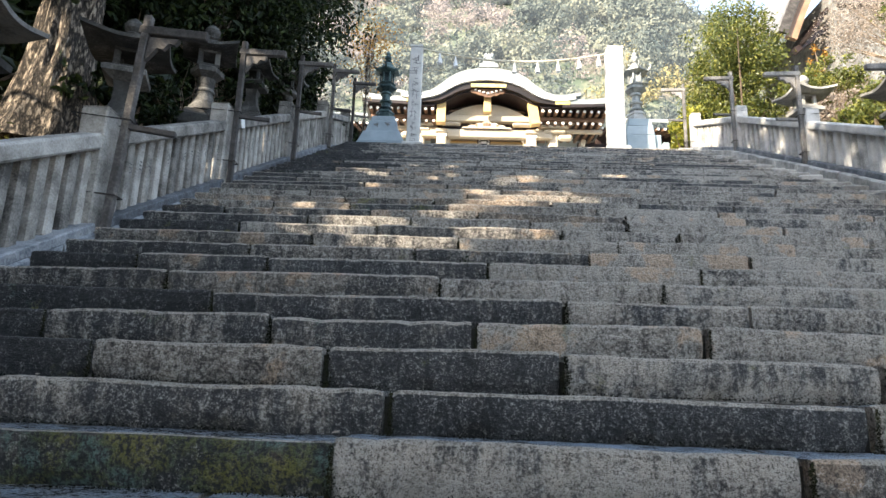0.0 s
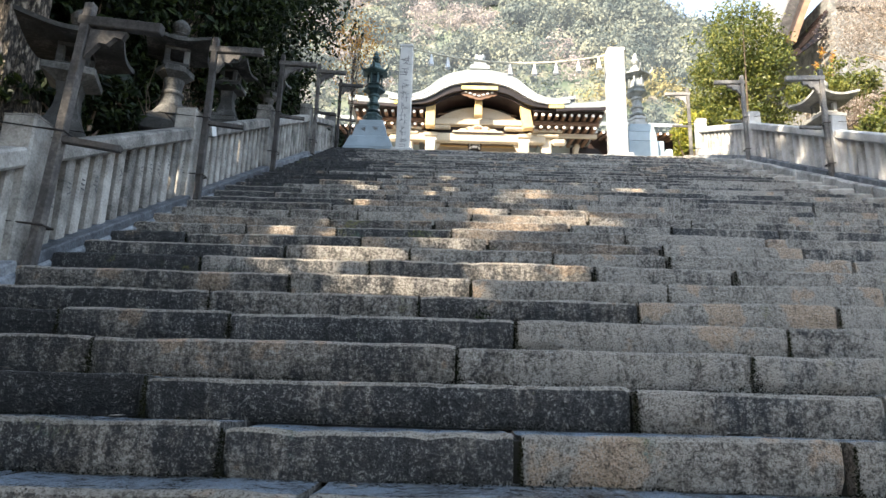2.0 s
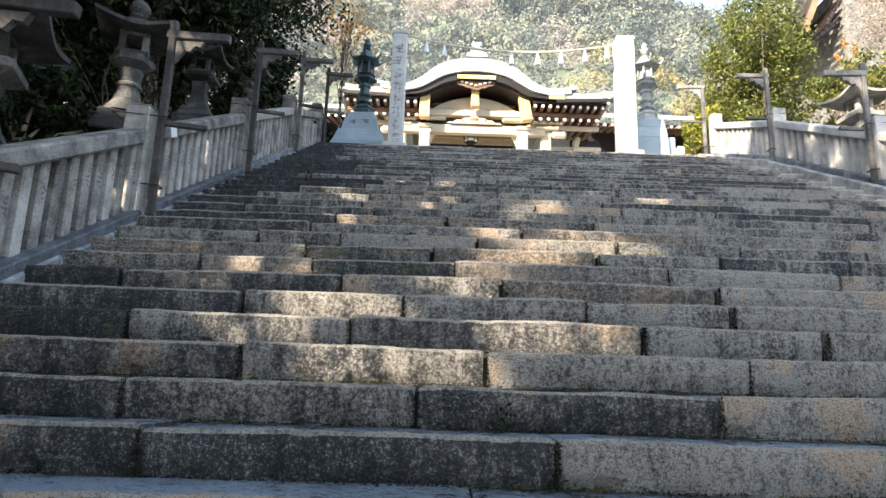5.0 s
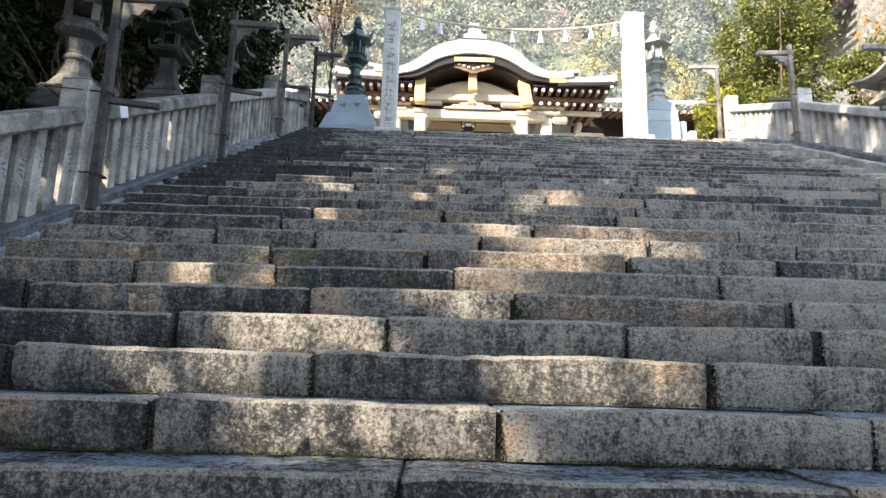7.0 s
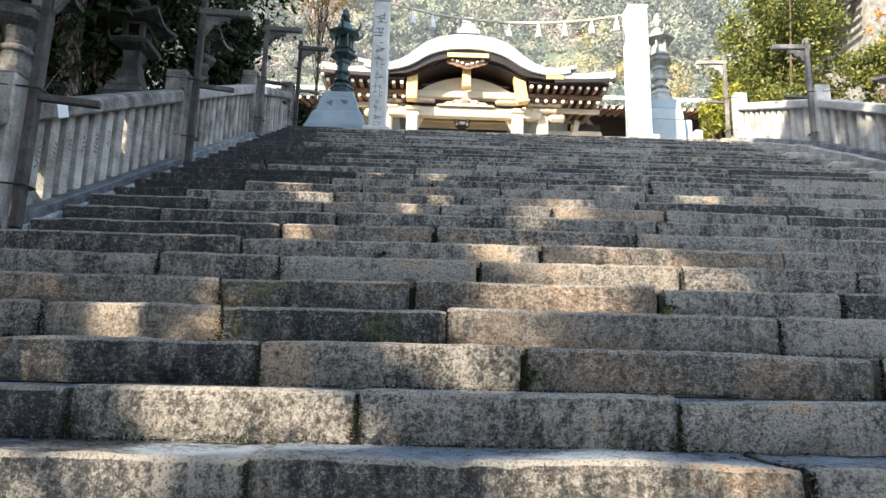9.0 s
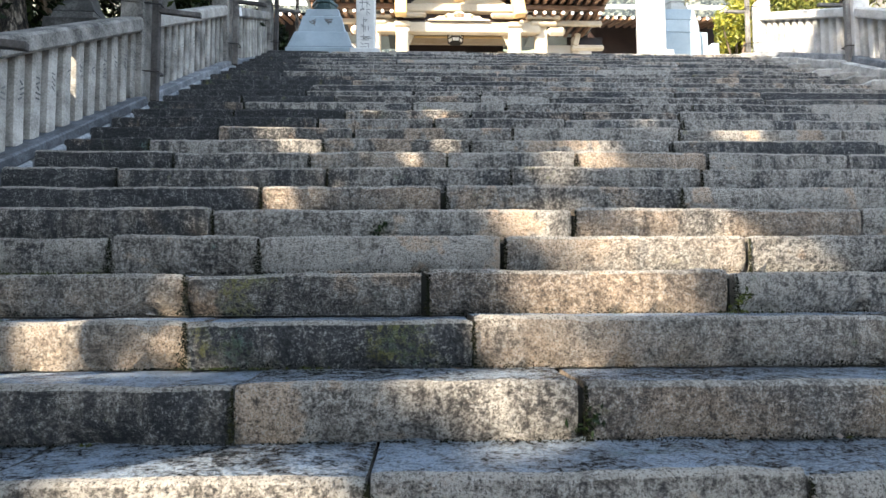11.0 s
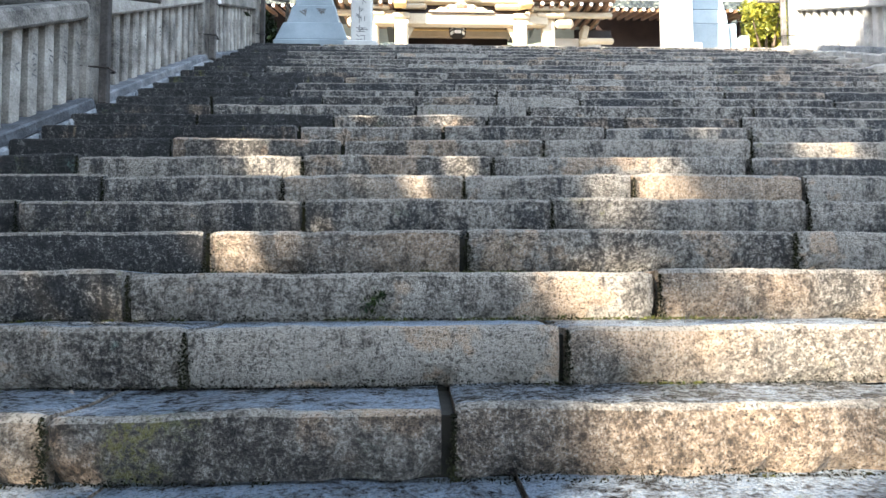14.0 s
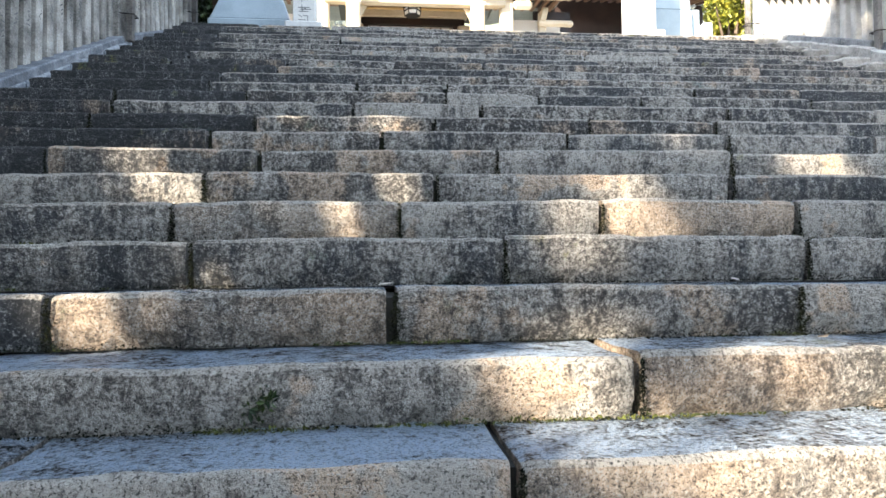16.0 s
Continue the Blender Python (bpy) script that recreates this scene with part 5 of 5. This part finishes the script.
def hill_woods(name, material, seed, n, d0, d1, az0, az1, label, blade, crown, per, thin=0.0):
    """Round tree crowns, each a shell of leaf tufts heaped in a few lobes; thin lets the sky of the wood show through."""
    rng = np.random.default_rng(seed)
    d, az = d0 + (d1 - d0) * rng.random(n) ** 0.8, rng.uniform(az0, az1, n)
    pts, out = [], []
    for dd, a in zip(d, az):
        x, y = dd * math.sin(radians(a)), dd * math.cos(radians(a))
        if not thin > 0.2 and any(-4.5 < dd - od < 1.5 and abs(a - oa) * dd * 0.0175 < 3.2 for od, oa in CLAIMED):
            continue
        if name != "hill_evergreens":
            CLAIMED.append((dd, a))
        r = crown * rng.uniform(0.65, 1.3) * (0.75 + dd / 400)
        z = ground_height(x, y) + r * 0.75
        for _ in range(6):
            o, lr = rng.normal(0, 0.42, 3) * r * (1, 1, 0.7), r * rng.uniform(0.40, 0.66)
            u = rng.normal(0, 1, (per // 6, 3))
            u[:, 2] = np.abs(u[:, 2]) - 0.4
            u /= np.linalg.norm(u, axis=1)[:, None]
            pts.append(np.array((x, y, z)) + o + u * lr * rng.uniform(1.0 - thin, 1.08, (len(u), 1)))
            out.append(u)
    c, face = np.concatenate(pts), np.concatenate(out)
    face = face + rng.normal(0, 0.28, face.shape)
    face /= np.linalg.norm(face, axis=1)[:, None]
    u = np.cross(face, rng.normal(0, 1, face.shape))
    u /= np.linalg.norm(u, axis=1)[:, None]
    w = np.cross(face, u)
    size = blade * rng.uniform(0.6, 1.3, (len(c), 1)) * np.clip(np.linalg.norm(c[:, :2], axis=1) / 150, 0.5, 1.1)[:, None]
    v = np.stack([c - u * size, c + w * size * 0.6, c + u * size, c - w * size * 0.6], 1).reshape(-1, 3).tolist()
    f = (np.arange(len(c))[:, None] * 4 + [0, 1, 2, 3]).tolist()
    return tagged(mesh_from(name, v, f, material), label, "trees", kind="stuff")


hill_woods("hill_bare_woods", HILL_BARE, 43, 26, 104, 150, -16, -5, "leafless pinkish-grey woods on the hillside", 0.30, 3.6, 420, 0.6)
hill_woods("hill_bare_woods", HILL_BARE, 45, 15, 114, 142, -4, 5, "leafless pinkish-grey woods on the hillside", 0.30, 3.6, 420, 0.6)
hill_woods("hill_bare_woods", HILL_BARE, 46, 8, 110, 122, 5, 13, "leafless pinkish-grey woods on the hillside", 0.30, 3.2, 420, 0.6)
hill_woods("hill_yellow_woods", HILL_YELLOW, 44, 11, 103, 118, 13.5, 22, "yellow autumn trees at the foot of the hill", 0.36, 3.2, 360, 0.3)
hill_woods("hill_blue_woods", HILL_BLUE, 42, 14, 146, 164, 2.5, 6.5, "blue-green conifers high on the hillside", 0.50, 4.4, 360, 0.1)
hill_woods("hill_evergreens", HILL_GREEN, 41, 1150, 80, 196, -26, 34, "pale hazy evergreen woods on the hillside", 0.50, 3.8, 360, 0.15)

# ---- small things ----
for y in (8.52, 14.25):
    z = fence_line(y) + 0.04 + 0.76
    tag = block("paper_notice", (XL - 0.066, y, z), (0.004, 0.15, 0.13), PAPER, None, 0.001, pose(0, 0, 0, 26, 0, 0))
    tagged(tag, "small white notice plate fixed on the stone rail", "notice")
litter_rng = np.random.default_rng(9)
spots = []
for i in range(170):
    k = int(litter_rng.integers(-2, 30))
    spots.append((litter_rng.uniform(XL + 0.1, XR - 0.3), front(k) + litter_rng.uniform(0.10, TREAD - 0.03), top_of(k) + 0.012))
lv, lf = foliage(litter_rng, spots, 1, (0.0, 0.0, 0.002), 0.032)
lv = [(x, y, spots[i // 4][2] + (z - spots[i // 4][2]) * 0.25) for i, (x, y, z) in enumerate(lv)]
tagged(mesh_from("fallen_leaves", lv, lf, DRYLEAF), "dry brown leaves scattered on the steps", "leaves", kind="stuff")
weed_rng = np.random.default_rng(10)
weeds = [(-0.37, front(15) - 0.012, top_of(14) + 0.08), (1.29, front(13) - 0.012, top_of(12) + 0.04), (0.40, front(11) - 0.02, top_of(10) + 0.05), (0.25, front(7) - 0.02, top_of(6) + 0.05)]
for w in weeds:
    plant = thing("weed", "tiny green weed growing from a joint of the steps", "weed", "weeds in the joints", w)
    wv, wf = foliage(weed_rng, [(0, 0, 0), (0.02, 0.0, 0.03), (-0.03, 0, -0.02)], 16, (0.018, 0.010, 0.018), 0.014)
    mesh_from("leaf_tuft", wv, wf, DARKLEAF if w[0] < 0.5 else MOSS, plant)


def bare_bush(x, y, size, seed, n, label):
    rng = random.Random(seed)
    t = thing("bare_bush", label, "shrub", at=on_ground(x, y, -0.05))
    bm = bmesh.new()
    for i in range(n):
        p, d = Vector((rng.uniform(-0.15, 0.15), rng.uniform(-0.15, 0.15), 0)), Vector((rng.uniform(-0.6, 0.6), rng.uniform(-0.6, 0.6), 1)).normalized()
        path = [p.copy()]
        for j in range(5):
            p = p + d * size / 5
            d = (d + Vector((rng.uniform(-0.45, 0.45), rng.uniform(-0.45, 0.45), rng.uniform(-0.35, 0.2)))).normalized()
            path.append(p.copy())
        tube(bm, path, [0.010, 0.009, 0.007, 0.006, 0.004, 0.002], 4)
    part("branching", bm, DRYTWIG, t)["kind"] = "stuff"
    return t


bare_bush(-4.8, 10.3, 1.6, 61, 18, "bare twiggy bush in front of the evergreens")
bare_bush(8.6, 13.4, 1.5, 63, 30, "grey leafless bush behind the sunlit fence")

# ---- dark moss and soil, also standing in for shade, in the inner corners of the treads ----
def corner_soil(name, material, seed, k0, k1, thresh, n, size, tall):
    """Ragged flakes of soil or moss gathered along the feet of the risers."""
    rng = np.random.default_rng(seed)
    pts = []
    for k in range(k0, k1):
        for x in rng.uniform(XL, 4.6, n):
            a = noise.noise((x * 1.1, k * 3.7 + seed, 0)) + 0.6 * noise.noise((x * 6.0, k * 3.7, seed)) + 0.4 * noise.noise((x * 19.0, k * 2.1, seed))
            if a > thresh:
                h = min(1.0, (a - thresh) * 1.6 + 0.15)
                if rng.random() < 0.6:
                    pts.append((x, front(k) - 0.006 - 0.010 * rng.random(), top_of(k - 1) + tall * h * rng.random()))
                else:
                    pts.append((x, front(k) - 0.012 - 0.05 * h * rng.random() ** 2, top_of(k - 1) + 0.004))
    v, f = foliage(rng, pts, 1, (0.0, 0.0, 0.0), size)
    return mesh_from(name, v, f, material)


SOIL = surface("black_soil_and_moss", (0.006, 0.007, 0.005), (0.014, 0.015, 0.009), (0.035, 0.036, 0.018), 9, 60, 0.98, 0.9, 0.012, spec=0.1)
MOSSY = surface("yellow_green_moss", (0.030, 0.038, 0.008), (0.085, 0.095, 0.018), (0.20, 0.19, 0.035), 14, 70, 0.95, 1.0, 0.01)
# the black soil flakes also darken each corner in place of shade
tagged(corner_soil("corner_soil", SOIL, 1, -1, TOP, -0.25, 3400, 0.0055, 0.026), "black soil and moss along the riser feet, with corner shade put in", "soil", kind="stuff")
tagged(corner_soil("corner_moss", MOSSY, 2, 6, 22, 0.32, 2600, 0.0075, 0.020), "yellow-green moss in the corners of the treads", "moss", kind="stuff")


def joint_soil(seed):
    """Black moss in the upright joints, widening raggedly towards the foot of the riser."""
    rng = np.random.default_rng(seed)
    pts = []
    for k, js in JOINTS.items():
        for x in js:
            wide = 0.012 + 0.045 * rng.random() ** 2
            for _ in range(int(160 + 3600 * wide)):
                h = rng.random() ** 1.3
                ragged = 0.6 + 0.8 * noise.noise((x * 3, k, h * 5.0))
                off = rng.normal(0, 0.5) * (0.007 + wide * (1 - h) * max(0.2, ragged))
                pts.append((x + off, front(k) - 0.008 - 0.008 * rng.random(), top_of(k) - RISE + 0.92 * RISE * h))
    v, f = foliage(rng, pts, 1, (0.0, 0.0, 0.0), 0.0065)
    return mesh_from("joint_soil", v, f, SOIL)


tagged(joint_soil(4), "black moss and soil in the joints of the steps", "soil", kind="stuff")

# ---- step stones ----
stone_rng = random.Random(77)
for k in range(LOW, TOP + 1):
    js = joints(k, stone_rng)
    for i, (a, b) in enumerate(zip(js, js[1:])):
        v, f = step_stone(a, b, front(k), top_of(k), stone_rng, TREAD + 0.10)
        pick = stone_rng.random()
        if k in TONES and i < len(TONES[k]):
            skin = SKINS[TONES[k][i]]
        elif k > 18 and b < -0.85 or a < XL + 0.1:
            skin = STEP_SHADED
        elif k > 21:
            skin = STEP_UPPER if pick < 0.65 else STEP_PALE if pick < 0.78 else STEP_DIM
        else:
            skin = STEP_PALE if pick < 0.5 else STEP_DIM if pick > 0.85 else STEP
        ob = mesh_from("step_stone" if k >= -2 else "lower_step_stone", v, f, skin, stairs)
        # edge and tread faces take the colours that hold sky light
        ob.data.materials.append(STEP_EDGE_LIT)
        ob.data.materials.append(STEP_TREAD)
        ob.data.polygons.foreach_set("material_index", [{4: 0 if skin in (STEP_MOSSY, STEP_SHADED) else 1, 5: 0 if skin is STEP_SHADED else 1, 6: 2, 7: 2}.get(q % 10, 0) if q < len(f) - 2 else 0 for q in range(len(f))])
